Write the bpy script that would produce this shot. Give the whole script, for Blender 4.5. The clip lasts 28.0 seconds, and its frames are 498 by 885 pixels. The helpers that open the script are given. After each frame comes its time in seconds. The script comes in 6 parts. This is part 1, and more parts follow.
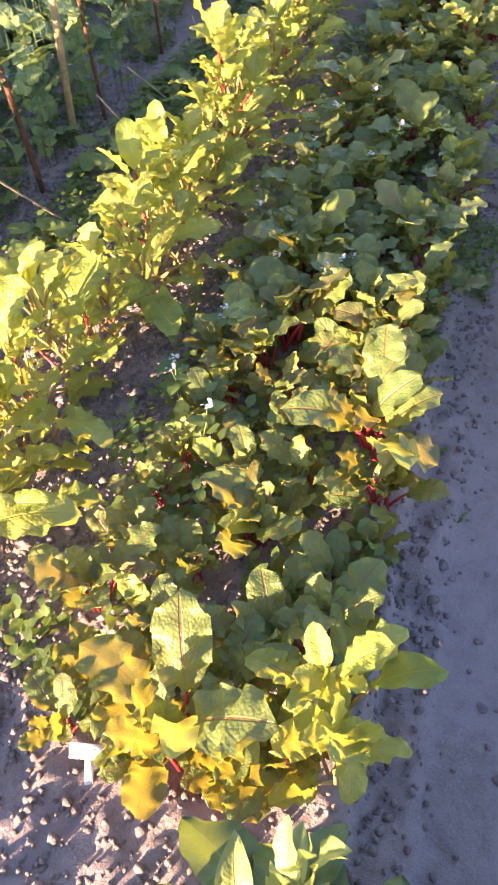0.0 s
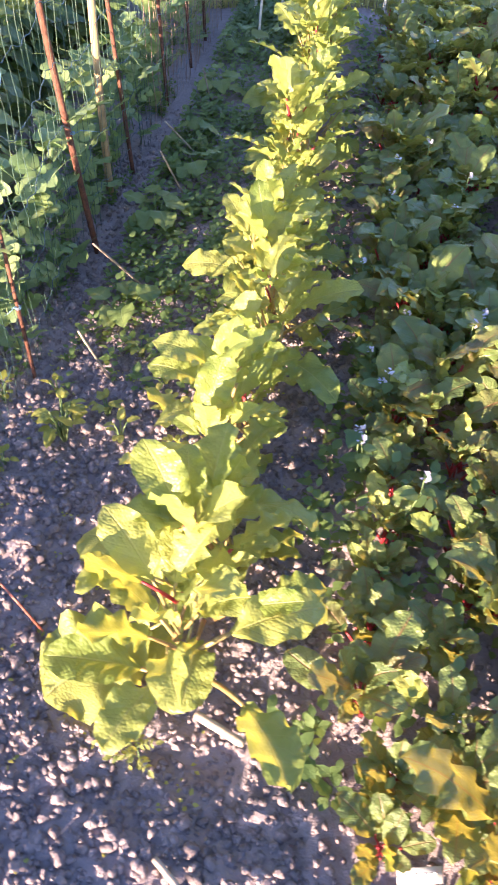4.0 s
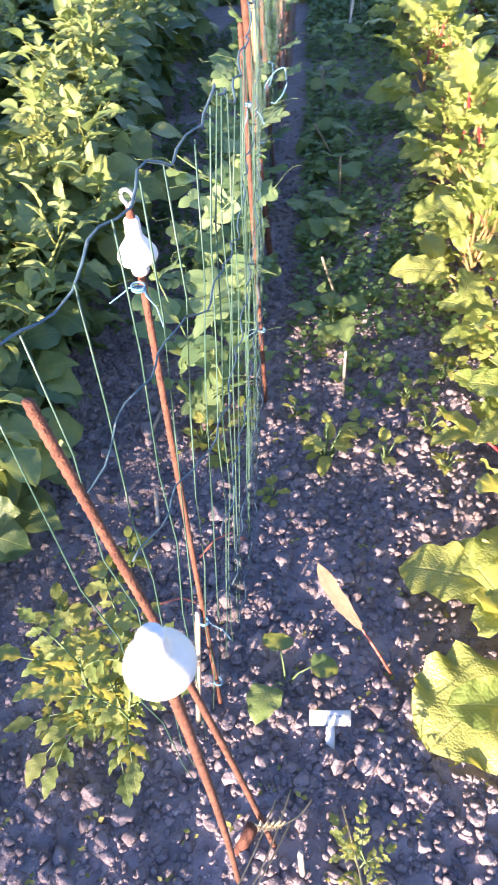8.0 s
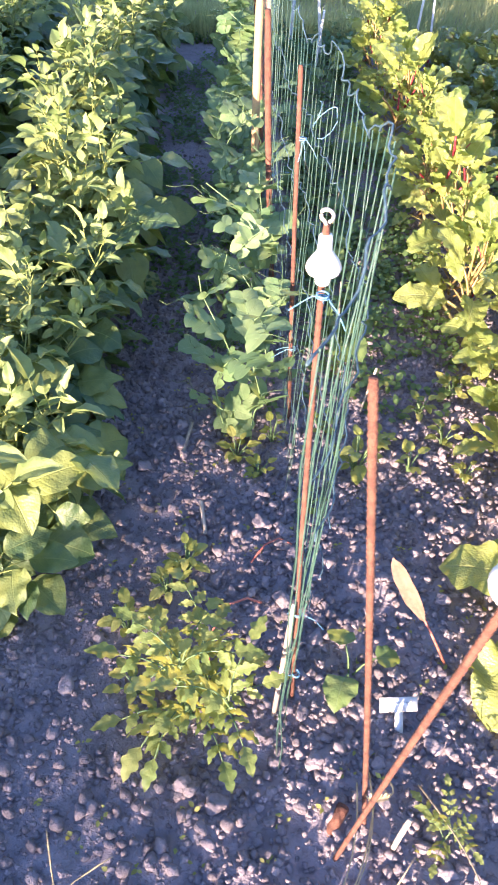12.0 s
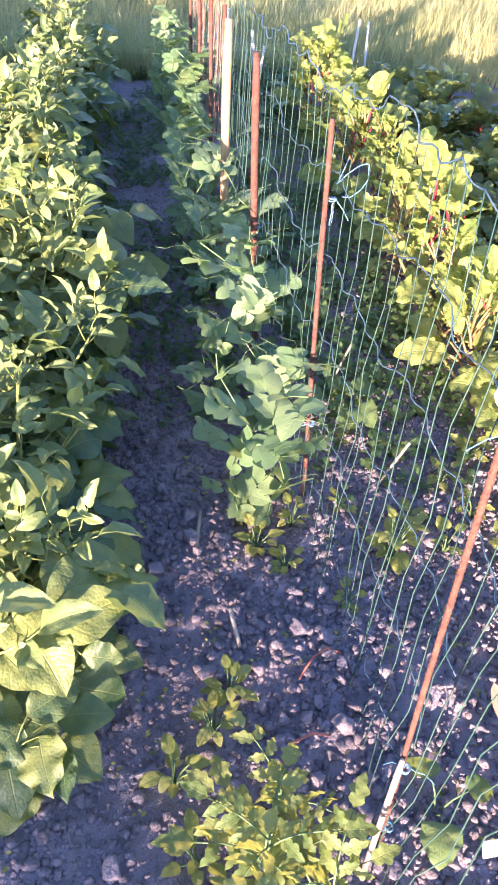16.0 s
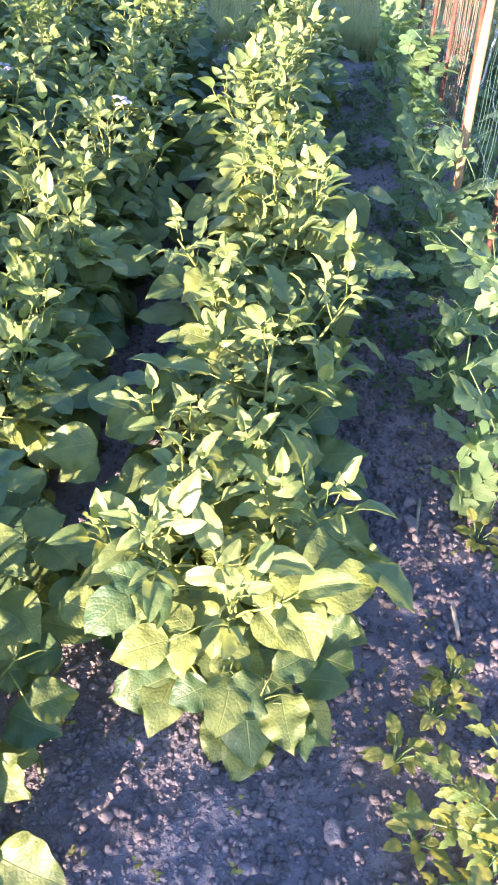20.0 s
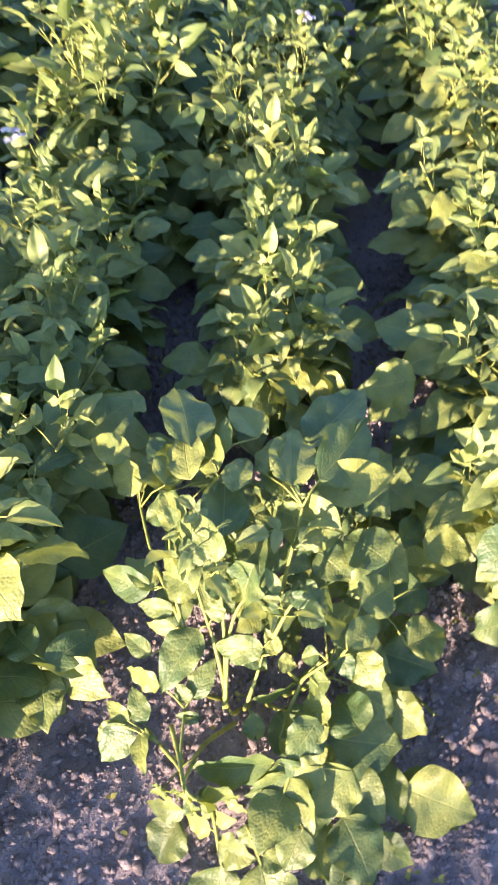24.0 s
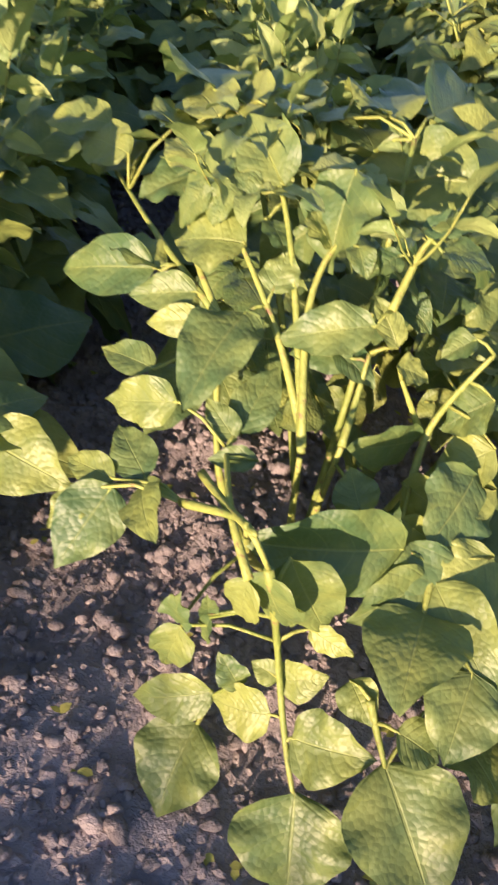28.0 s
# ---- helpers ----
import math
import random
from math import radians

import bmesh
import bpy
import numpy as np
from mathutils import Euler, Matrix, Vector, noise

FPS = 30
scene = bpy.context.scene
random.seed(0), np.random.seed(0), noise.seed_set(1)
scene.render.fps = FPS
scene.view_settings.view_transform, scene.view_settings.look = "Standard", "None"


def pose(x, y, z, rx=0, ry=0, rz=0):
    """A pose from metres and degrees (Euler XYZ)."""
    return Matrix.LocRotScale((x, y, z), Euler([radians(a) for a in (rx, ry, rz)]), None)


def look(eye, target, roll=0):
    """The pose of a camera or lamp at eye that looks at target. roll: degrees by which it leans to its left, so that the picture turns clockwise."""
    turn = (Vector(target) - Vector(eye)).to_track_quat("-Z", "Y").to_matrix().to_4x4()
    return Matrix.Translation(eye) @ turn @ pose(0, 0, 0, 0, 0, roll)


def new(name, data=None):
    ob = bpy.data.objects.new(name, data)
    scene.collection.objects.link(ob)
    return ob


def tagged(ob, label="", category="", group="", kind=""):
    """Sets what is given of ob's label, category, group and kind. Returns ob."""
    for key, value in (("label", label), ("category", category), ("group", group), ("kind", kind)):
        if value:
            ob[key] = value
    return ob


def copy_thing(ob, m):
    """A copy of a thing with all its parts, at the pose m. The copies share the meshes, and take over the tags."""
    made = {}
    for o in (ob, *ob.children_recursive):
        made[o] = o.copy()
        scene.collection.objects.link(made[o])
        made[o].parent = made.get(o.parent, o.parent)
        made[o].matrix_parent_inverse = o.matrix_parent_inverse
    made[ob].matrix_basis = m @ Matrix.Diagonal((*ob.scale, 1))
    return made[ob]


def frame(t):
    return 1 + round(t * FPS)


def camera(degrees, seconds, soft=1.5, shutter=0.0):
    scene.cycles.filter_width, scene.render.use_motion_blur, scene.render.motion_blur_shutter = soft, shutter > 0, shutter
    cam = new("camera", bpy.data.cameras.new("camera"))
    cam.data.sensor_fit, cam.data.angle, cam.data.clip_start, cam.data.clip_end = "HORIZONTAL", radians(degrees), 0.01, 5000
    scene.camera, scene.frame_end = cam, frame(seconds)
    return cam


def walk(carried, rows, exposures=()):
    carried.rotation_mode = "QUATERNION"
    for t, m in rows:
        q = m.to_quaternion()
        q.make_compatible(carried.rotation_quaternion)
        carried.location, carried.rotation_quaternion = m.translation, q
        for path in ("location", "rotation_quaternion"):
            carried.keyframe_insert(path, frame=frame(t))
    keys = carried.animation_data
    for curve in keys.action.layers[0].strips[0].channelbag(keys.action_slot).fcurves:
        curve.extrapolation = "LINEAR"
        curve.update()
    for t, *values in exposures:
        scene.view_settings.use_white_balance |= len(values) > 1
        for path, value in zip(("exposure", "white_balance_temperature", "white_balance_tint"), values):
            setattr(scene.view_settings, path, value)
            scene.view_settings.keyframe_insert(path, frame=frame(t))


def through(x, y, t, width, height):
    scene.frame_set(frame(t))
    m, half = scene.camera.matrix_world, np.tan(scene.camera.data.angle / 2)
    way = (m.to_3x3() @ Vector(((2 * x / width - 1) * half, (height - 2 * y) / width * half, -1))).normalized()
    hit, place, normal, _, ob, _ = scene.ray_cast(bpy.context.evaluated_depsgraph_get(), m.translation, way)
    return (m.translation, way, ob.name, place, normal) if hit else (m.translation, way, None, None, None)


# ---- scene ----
cam = camera(36.1, 28.0, soft=1.9, shutter=0.5)
PATH = [
    (0, (0.017, -0.007, 1.436), (-0.066, 1.357, -0.024), -4.49),
    (0.5, (-0.092, 0.047, 1.436), (-0.019, 1.391, -0.043), -0.76),
    (1, (-0.231, 0.063, 1.465), (-0.032, 1.420, 0.010), 0.32),
    (1.5, (-0.331, 0.081, 1.467), (-0.029, 1.469, 0.059), 0.49),
    (2, (-0.392, 0.098, 1.480), (-0.023, 1.490, 0.092), 2.06),
    (2.5, (-0.462, 0.076, 1.482), (-0.125, 1.475, 0.093), 2.33),
    (3, (-0.531, 0.081, 1.468), (-0.256, 1.481, 0.067), 0.77),
    (3.5, (-0.602, 0.132, 1.452), (-0.395, 1.535, 0.042), 0.55),
    (5.5, (-1.120, 0.273, 1.473), (-0.750, 1.651, 0.073), 0.15),
    (6, (-1.196, 0.256, 1.473), (-0.985, 1.645, 0.051), -1.55),
    (6.5, (-1.258, 0.291, 1.461), (-1.143, 1.714, 0.061), -1.78),
    (7, (-1.298, 0.359, 1.453), (-1.175, 1.772, 0.043), -3.07),
    (7.5, (-1.367, 0.423, 1.441), (-1.205, 1.826, 0.025), -4.22),
    (8, (-1.413, 0.445, 1.441), (-1.139, 1.830, 0.025), -2.37),
    (8.5, (-1.499, 0.421, 1.469), (-1.094, 1.795, 0.074), -0.92),
    (9, (-1.556, 0.406, 1.476), (-1.114, 1.793, 0.105), -0.16),
    (9.5, (-1.570, 0.418, 1.473), (-1.150, 1.800, 0.089), -0.07),
    (10, (-1.579, 0.423, 1.476), (-1.155, 1.787, 0.076), 0.97),
    (10.5, (-1.586, 0.418, 1.477), (-1.147, 1.790, 0.089), 0.83),
    (11, (-1.612, 0.409, 1.481), (-1.142, 1.818, 0.142), 1.93),
    (11.5, (-1.694, 0.416, 1.477), (-1.242, 1.806, 0.111), 1.78),
    (12, (-1.745, 0.426, 1.476), (-1.242, 1.805, 0.118), 3.48),
    (12.5, (-1.771, 0.498, 1.474), (-1.271, 1.890, 0.128), 2.97),
    (13, (-1.773, 0.614, 1.475), (-1.241, 2.032, 0.169), 0.95),
    (13.5, (-1.780, 0.679, 1.462), (-1.202, 2.060, 0.136), 1.84),
    (15.5, (-1.893, 0.784, 1.431), (-1.186, 2.128, 0.129), 4.70),
    (16, (-1.897, 0.783, 1.426), (-1.167, 2.117, 0.126), 5.78),
    (16.5, (-1.892, 0.773, 1.431), (-1.179, 2.132, 0.149), 4.95),
    (17, (-1.891, 0.773, 1.429), (-1.173, 2.115, 0.132), 5.27),
    (17.5, (-1.890, 0.775, 1.431), (-1.180, 2.125, 0.137), 5.45),
    (18, (-1.899, 0.778, 1.442), (-1.282, 2.147, 0.121), 4.08),
    (18.5, (-1.941, 0.793, 1.435), (-1.462, 2.180, 0.076), 3.88),
    (19, (-1.994, 0.810, 1.430), (-1.616, 2.199, 0.041), 2.73),
    (19.5, (-2.050, 0.825, 1.421), (-1.705, 2.254, 0.065), 2.55),
    (20, (-2.106, 0.832, 1.423), (-1.732, 2.258, 0.071), 2.91),
    (20.5, (-2.166, 0.844, 1.418), (-1.779, 2.237, 0.037), 2.63),
    (22.5, (-2.437, 0.773, 1.443), (-2.145, 2.214, 0.087), 0.15),
    (23, (-2.564, 0.805, 1.437), (-2.211, 2.219, 0.068), 0.55),
    (23.5, (-2.649, 0.889, 1.428), (-2.397, 2.300, 0.033), -0.14),
    (24, (-2.681, 0.997, 1.399), (-2.383, 2.312, -0.078), -1.03),
    (24.5, (-2.718, 1.073, 1.305), (-2.459, 2.297, -0.255), -3.98),
    (25, (-2.738, 1.128, 1.066), (-2.421, 2.389, -0.454), -3.13),
    (25.5, (-2.757, 1.139, 0.795), (-2.307, 2.406, -0.686), 1.77),
    (26, (-2.797, 1.055, 0.704), (-2.331, 2.456, -0.646), 1.04),
    (26.5, (-2.818, 1.050, 0.639), (-2.306, 2.486, -0.655), 1.01),
    (27, (-2.800, 1.073, 0.579), (-2.232, 2.491, -0.711), 4.16),
    (27.5, (-2.799, 1.063, 0.599), (-2.222, 2.512, -0.652), 3.85),
    (28, (-2.821, 1.043, 0.640), (-2.268, 2.547, -0.557), 3.78),
]
walk(cam, [(t, look(eye, target, roll)) for t, eye, target, roll in PATH],
     [(0.0, 2.91, 6470, 36), (1.5, 2.87, 5970, 36), (3.0, 2.8, 5770, 36), (6.0, 2.59, 5260, 33), (13.0, 2.65, 5160, 34), (17.0, 2.62, 5060, 41), (18.5, 2.62, 5210, 40), (20.0, 2.71, 5060, 30), (23.0, 2.51, 5510, 30), (25.0, 2.41, 5410, 30), (26.0, 1.97, 5310, 37), (28.0, 1.67, 5720, 26)])

# ---------------------------------------------------------------- light
SUN_WAY = Vector((0.70, 0.714, -0.124)).normalized()   # the way the low evening sun shines
sun_elevation = math.asin(-SUN_WAY.z)
world = bpy.data.worlds.new("evening_sky")
scene.world = world
world.use_nodes = True
wn = world.node_tree.nodes
sky = wn.new("ShaderNodeTexSky")
sky.sky_type, sky.sun_disc = "NISHITA", False
sky.sun_elevation = sun_elevation
sky.sun_rotation = math.atan2(-SUN_WAY.x, -SUN_WAY.y)
sky.air_density, sky.dust_density, sky.ozone_density = 1.0, 0.6, 1.6
world.node_tree.links.new(sky.outputs[0], wn["Background"].inputs[0])
wn["Background"].inputs[1].default_value = 0.102
sun = new("sun", bpy.data.lights.new("sun", "SUN"))
sun.data.energy, sun.data.angle, sun.data.color = 5.0, radians(0.6), (1.0, 0.73, 0.40)
sun.matrix_world = look((0, 0, 8), Vector((0, 0, 8)) + SUN_WAY)

# ---------------------------------------------------------------- the garden's own axes
# s runs across the rows, r along them, away from the camera
US, UR = Vector((0.957, -0.29, 0)), Vector((0.29, 0.957, 0))
ROW_TURN = math.atan2(-0.29, 0.957)


def hashed(i, j, k):
    n = np.sin(i * 127.1 + j * 311.7 + k * 74.7) * 43758.5453
    return n - np.floor(n)


def value_noise(x, y, k=0):
    x, y = np.asarray(x, float), np.asarray(y, float)
    i, j = np.floor(x), np.floor(y)
    u, v = x - i, y - j
    u, v = u * u * (3 - 2 * u), v * v * (3 - 2 * v)
    a, b = hashed(i, j, k), hashed(i + 1, j, k)
    c, d = hashed(i, j + 1, k), hashed(i + 1, j + 1, k)
    return (a + (b - a) * u) * (1 - v) + (c + (d - c) * u) * v - 0.5


def smooth(a, b, x):
    t = np.clip((np.asarray(x, float) - a) / (b - a), 0, 1)
    return t * t * (3 - 2 * t)


# the last three rows are assumed, added on the sunward side to cast shade
POTATO_ROWS = [-2.33, -2.93, -3.44, -4.08, -4.66, -5.24]
GRASS_FROM = 5.3


def trodden(s, r):
    """How hard the soil is trodden: the path by the beets and the strip beside the potatoes."""
    path = smooth(0.06, 0.13, s) * (1 - smooth(0.34, 0.44, s))
    strip = smooth(-2.22, -2.12, s) * (1 - smooth(-1.98, -1.86, s)) * (1 - smooth(1.3, 1.7, r))
    front = (1 - smooth(0.20, 0.36, r)) * (1 - smooth(-1.9, -1.7, s)) * smooth(-3.2, -2.9, s)
    return np.maximum(np.maximum(path, strip * 0.35), front * 0.45)


def height(s, r):
    s, r = np.asarray(s, float), np.asarray(r, float)
    inside = smooth(-0.6, 0.4, r) * (1 - smooth(GRASS_FROM - 0.3, GRASS_FROM + 0.2, r))
    z = 0.03 * value_noise(s * 1.3, r * 1.3, 1) + 0.016 * value_noise(s * 4, r * 4, 2)
    for row in POTATO_ROWS:
        z = z + 0.055 * np.exp(-((s - row) / 0.14) ** 2) * smooth(0.45, 0.75, r) * inside
    inside = inside * smooth(-4.4, -3.8, s) * (1 - smooth(0.9, 1.3, s)) * (1 - smooth(3.0, 4.0, r) * 0.6)
    soft = (1 - trodden(s, r)) * inside
    z = z + soft * (0.026 * value_noise(s * 16, r * 16, 3) + 0.014 * value_noise(s * 37, r * 37, 4) + 0.008 * value_noise(s * 80, r * 80, 5))
    z = z + (1 - soft) * (0.014 * value_noise(s * 9 + r * 3, r * 9 - s * 3, 6) + 0.006 * value_noise(s * 23 - r * 11, r * 23 + s * 11, 7) + 0.003 * value_noise(s * 47, r * 47, 10)) * (r < 6)
    # a trough along the path, a step at the beet bed's edge and the bean bed's edge
    wob = 0.05 * value_noise(r * 2.1, s * 0 + 3.3, 8) + 0.03 * value_noise(r * 7, s * 0 + 1.3, 9)
    z = z - 0.04 * smooth(-0.03, -0.01, s + wob) * (1 - smooth(0.30, 0.36, s + wob)) * inside
    z = z - 0.028 * smooth(0.085, 0.10, s + 1.6 * wob) * (1 - smooth(0.30, 0.36, s + wob)) * inside
    z = z - 0.045 * np.exp(-((s + wob - 0.31) / 0.03) ** 2) * inside
    z = z + 0.02 * smooth(0.36, 0.5, s + wob) * inside
    return z


def at(s, r, z=0.0):
    """A place of the garden, z above the soil."""
    p = US * s + UR * r
    return Vector((p.x, p.y, float(height(s, r)) + z))


def turned(s, r, spin=0.0, size=1.0, tip=0.0, z=0.0):
    return Matrix.Translation(at(s, r, z)) @ Matrix.Rotation(ROW_TURN + spin, 4, "Z") @ Matrix.Rotation(tip, 4, "X") @ Matrix.Scale(size, 4)


# ---------------------------------------------------------------- materials
def material(name):
    m = bpy.data.materials.new(name)
    m.use_nodes = True
    nt = m.node_tree
    return m, nt, nt.nodes, nt.nodes["Principled BSDF"], nt.nodes["Material Output"]


def wire(nt, a, b):
    nt.links.new(a, b)


def math_node(nt, op, a, b=None, c=None):
    n = nt.nodes.new("ShaderNodeMath")
    n.operation = op
    for i, v in enumerate((a, b, c)):
        if v is None:
            continue
        if isinstance(v, (int, float)):
            n.inputs[i].default_value = v
        else:
            nt.links.new(v, n.inputs[i])
    return n.outputs[0]


def remap(nt, v, a, b, lo=0.0, hi=1.0):
    n = nt.nodes.new("ShaderNodeMapRange")
    n.interpolation_type = "SMOOTHSTEP"
    nt.links.new(v, n.inputs[0])
    for i, x in zip((1, 2, 3, 4), (a, b, lo, hi)):
        n.inputs[i].default_value = x
    return n.outputs[0]


def mix(nt, f, a, b):
    n = nt.nodes.new("ShaderNodeMix")
    n.data_type = "RGBA"
    for sock, v in ((n.inputs[0], f), (n.inputs[6], a), (n.inputs[7], b)):
        if isinstance(v, (int, float)):
            sock.default_value = v
        elif isinstance(v, tuple):
            sock.default_value = (*v, 1)
        else:
            nt.links.new(v, sock)
    return n.outputs[2]


def noise_node(nt, scale, detail=3, rough=0.55, coords=None, distort=0.0):
    n = nt.nodes.new("ShaderNodeTexNoise")
    n.inputs["Scale"].default_value, n.inputs["Detail"].default_value = scale, detail
    n.inputs["Roughness"].default_value, n.inputs["Distortion"].default_value = rough, distort
    if coords is None:
        tc = nt.nodes.new("ShaderNodeTexCoord")
        coords = tc.outputs["Object"]
    nt.links.new(coords, n.inputs["Vector"])
    return n.outputs[0]


def bump(nt, h, strength, distance, bsdfs):
    n = nt.nodes.new("ShaderNodeBump")
    n.inputs["Strength"].default_value, n.inputs["Distance"].default_value = strength, distance
    nt.links.new(h, n.inputs["Height"])
    for b in bsdfs:
        nt.links.new(n.outputs[0], b.inputs["Normal"])


def leaf_material(name, dark, light, vein, glow, veins=7, rib=0.07, vein_mix=0.5, through=0.4, rough=0.42, quilt=0.0016, blush=None):
    m, nt, nodes, bsdf, out = material(name)
    uv = nodes.new("ShaderNodeUVMap").outputs[0]
    sep = nodes.new("ShaderNodeSeparateXYZ")
    wire(nt, uv, sep.inputs[0])
    u, v = sep.outputs[0], sep.outputs[1]
    au = math_node(nt, "ABSOLUTE", math_node(nt, "MULTIPLY_ADD", u, 2.0, -1.0))
    rand = nodes.new("ShaderNodeObjectInfo").outputs["Random"]
    isle = nodes.new("ShaderNodeNewGeometry").outputs["Random Per Island"]
    midrib = remap(nt, au, rib, rib * 0.35)
    line = math_node(nt, "PINGPONG", math_node(nt, "SUBTRACT", math_node(nt, "MULTIPLY", v, float(veins)), math_node(nt, "MULTIPLY", math_node(nt, "POWER", au, 1.35), veins * 0.30)), 0.5)
    side = remap(nt, line, 0.07, 0.0)
    vv = math_node(nt, "MAXIMUM", midrib, math_node(nt, "MULTIPLY", side, 0.4))
    blot = noise_node(nt, 28, 3)
    fine = noise_node(nt, 260, 2)
    f = math_node(nt, "ADD", math_node(nt, "MULTIPLY", blot, 0.9), math_node(nt, "MULTIPLY_ADD", rand, 0.5, -0.25))
    f = math_node(nt, "ADD", f, math_node(nt, "MULTIPLY_ADD", isle, 0.4, -0.2))
    col = mix(nt, remap(nt, f, 0.1, 0.9), dark, light)
    if blush:
        b = remap(nt, math_node(nt, "ADD", noise_node(nt, 14, 2), math_node(nt, "MULTIPLY_ADD", rand, 0.6, -0.3)), 0.6, 0.95, 0.0, 0.7)
        col = mix(nt, b, col, blush)
    col = mix(nt, math_node(nt, "MULTIPLY", vv, vein_mix), col, vein)
    wire(nt, col, bsdf.inputs["Base Color"])
    bsdf.inputs["Roughness"].default_value = rough
    bsdf.inputs["Specular IOR Level"].default_value = 0.55
    arch = math_node(nt, "MULTIPLY", remap(nt, line, 0.0, 0.22), 0.26)
    h = math_node(nt, "ADD", math_node(nt, "SUBTRACT", arch, midrib), math_node(nt, "MULTIPLY", blot, 0.7))
    h = math_node(nt, "ADD", h, math_node(nt, "MULTIPLY", fine, 0.25))
    vor = nodes.new("ShaderNodeTexVoronoi")
    vor.inputs["Scale"].default_value = 210
    wire(nt, nodes.new("ShaderNodeTexCoord").outputs["Object"], vor.inputs["Vector"])
    h = math_node(nt, "SUBTRACT", h, math_node(nt, "MULTIPLY", vor.outputs["Distance"], 0.7))
    tr = nodes.new("ShaderNodeBsdfTranslucent")
    wire(nt, mix(nt, 0.75, col, glow), tr.inputs[0])
    bump(nt, h, 0.5, quilt, [bsdf])
    mx = nodes.new("ShaderNodeMixShader")
    mx.inputs[0].default_value = through
    wire(nt, bsdf.outputs[0], mx.inputs[1])
    wire(nt, tr.outputs[0], mx.inputs[2])
    wire(nt, mx.outputs[0], out.inputs[0])
    return m


def plain_material(name, a, b, scale=30, rough=0.6, metal=0.0, rel=0.002, spots=None, through=0.0):
    m, nt, nodes, bsdf, out = material(name)
    n1, n2 = noise_node(nt, scale, 4), noise_node(nt, scale * 7, 3)
    rand = nodes.new("ShaderNodeObjectInfo").outputs["Random"]
    f = math_node(nt, "ADD", math_node(nt, "MULTIPLY", n1, 0.7), math_node(nt, "MULTIPLY", n2, 0.4))
    f = math_node(nt, "ADD", f, math_node(nt, "MULTIPLY_ADD", rand, 0.3, -0.2))
    col = mix(nt, remap(nt, f, 0.25, 0.8), a, b)
    if spots:
        col = mix(nt, remap(nt, noise_node(nt, scale * 2.3, 5, 0.7), 0.56, 0.70), col, spots)
    wire(nt, col, bsdf.inputs["Base Color"])
    wire(nt, remap(nt, n2, 0.2, 0.8, max(0.05, rough - 0.12), min(1.0, rough + 0.15)), bsdf.inputs["Roughness"])
    bsdf.inputs["Metallic"].default_value = metal
    if rel:
        bump(nt, math_node(nt, "ADD", n1, n2), 0.7, rel, [bsdf])
    if through:
        tr = nodes.new("ShaderNodeBsdfTranslucent")
        wire(nt, col, tr.inputs[0])
        mx = nodes.new("ShaderNodeMixShader")
        mx.inputs[0].default_value = through
        wire(nt, bsdf.outputs[0], mx.inputs[1])
        wire(nt, tr.outputs[0], mx.inputs[2])
        wire(nt, mx.outputs[0], out.inputs[0])
    return m


def soil_material():
    m, nt, nodes, bsdf, out = material("garden_soil")
    tc = nodes.new("ShaderNodeTexCoord").outputs["Object"]
    big, mid = noise_node(nt, 3.0, 4, 0.6, tc), noise_node(nt, 26, 5, 0.65, tc)
    fine = noise_node(nt, 160, 4, 0.7, tc)
    isle = nodes.new("ShaderNodeNewGeometry").outputs["Random Per Island"]
    rand = nodes.new("ShaderNodeObjectInfo").outputs["Random"]
    f = math_node(nt, "ADD", math_node(nt, "MULTIPLY", mid, 0.6), math_node(nt, "MULTIPLY", big, 0.4))
    f = math_node(nt, "ADD", f, math_node(nt, "MULTIPLY_ADD", isle, 0.24, -0.12))
    f = math_node(nt, "ADD", f, math_node(nt, "MULTIPLY_ADD", rand, 0.2, -0.1))
    col = mix(nt, remap(nt, f, 0.28, 0.72), (0.172, 0.144, 0.146), (0.335, 0.285, 0.295))
    col = mix(nt, remap(nt, fine, 0.35, 0.75, 0.0, 0.45), col, (0.365, 0.315, 0.325))
    wire(nt, col, bsdf.inputs["Base Color"])
    bsdf.inputs["Roughness"].default_value, bsdf.inputs["Specular IOR Level"].default_value = 0.95, 0.12
    bump(nt, math_node(nt, "ADD", math_node(nt, "MULTIPLY", mid, 0.7), math_node(nt, "MULTIPLY", fine, 0.5)), 0.9, 0.012, [bsdf])
    return m


def rust_material():
    m, nt, nodes, bsdf, out = material("rusty_iron")
    tc = nodes.new("ShaderNodeTexCoord").outputs["Object"]
    a, b = noise_node(nt, 60, 5, 0.7, tc), noise_node(nt, 420, 3, 0.6, tc)
    col = mix(nt, remap(nt, a, 0.3, 0.7), (0.075, 0.030, 0.019), (0.20, 0.082, 0.046))
    col = mix(nt, remap(nt, b, 0.5, 0.75, 0.0, 0.7), col, (0.055, 0.026, 0.018))
    wire(nt, col, bsdf.inputs["Base Color"])
    bsdf.inputs["Roughness"].default_value = 0.85
    bump(nt, math_node(nt, "ADD", a, b), 0.8, 0.003, [bsdf])
    return m


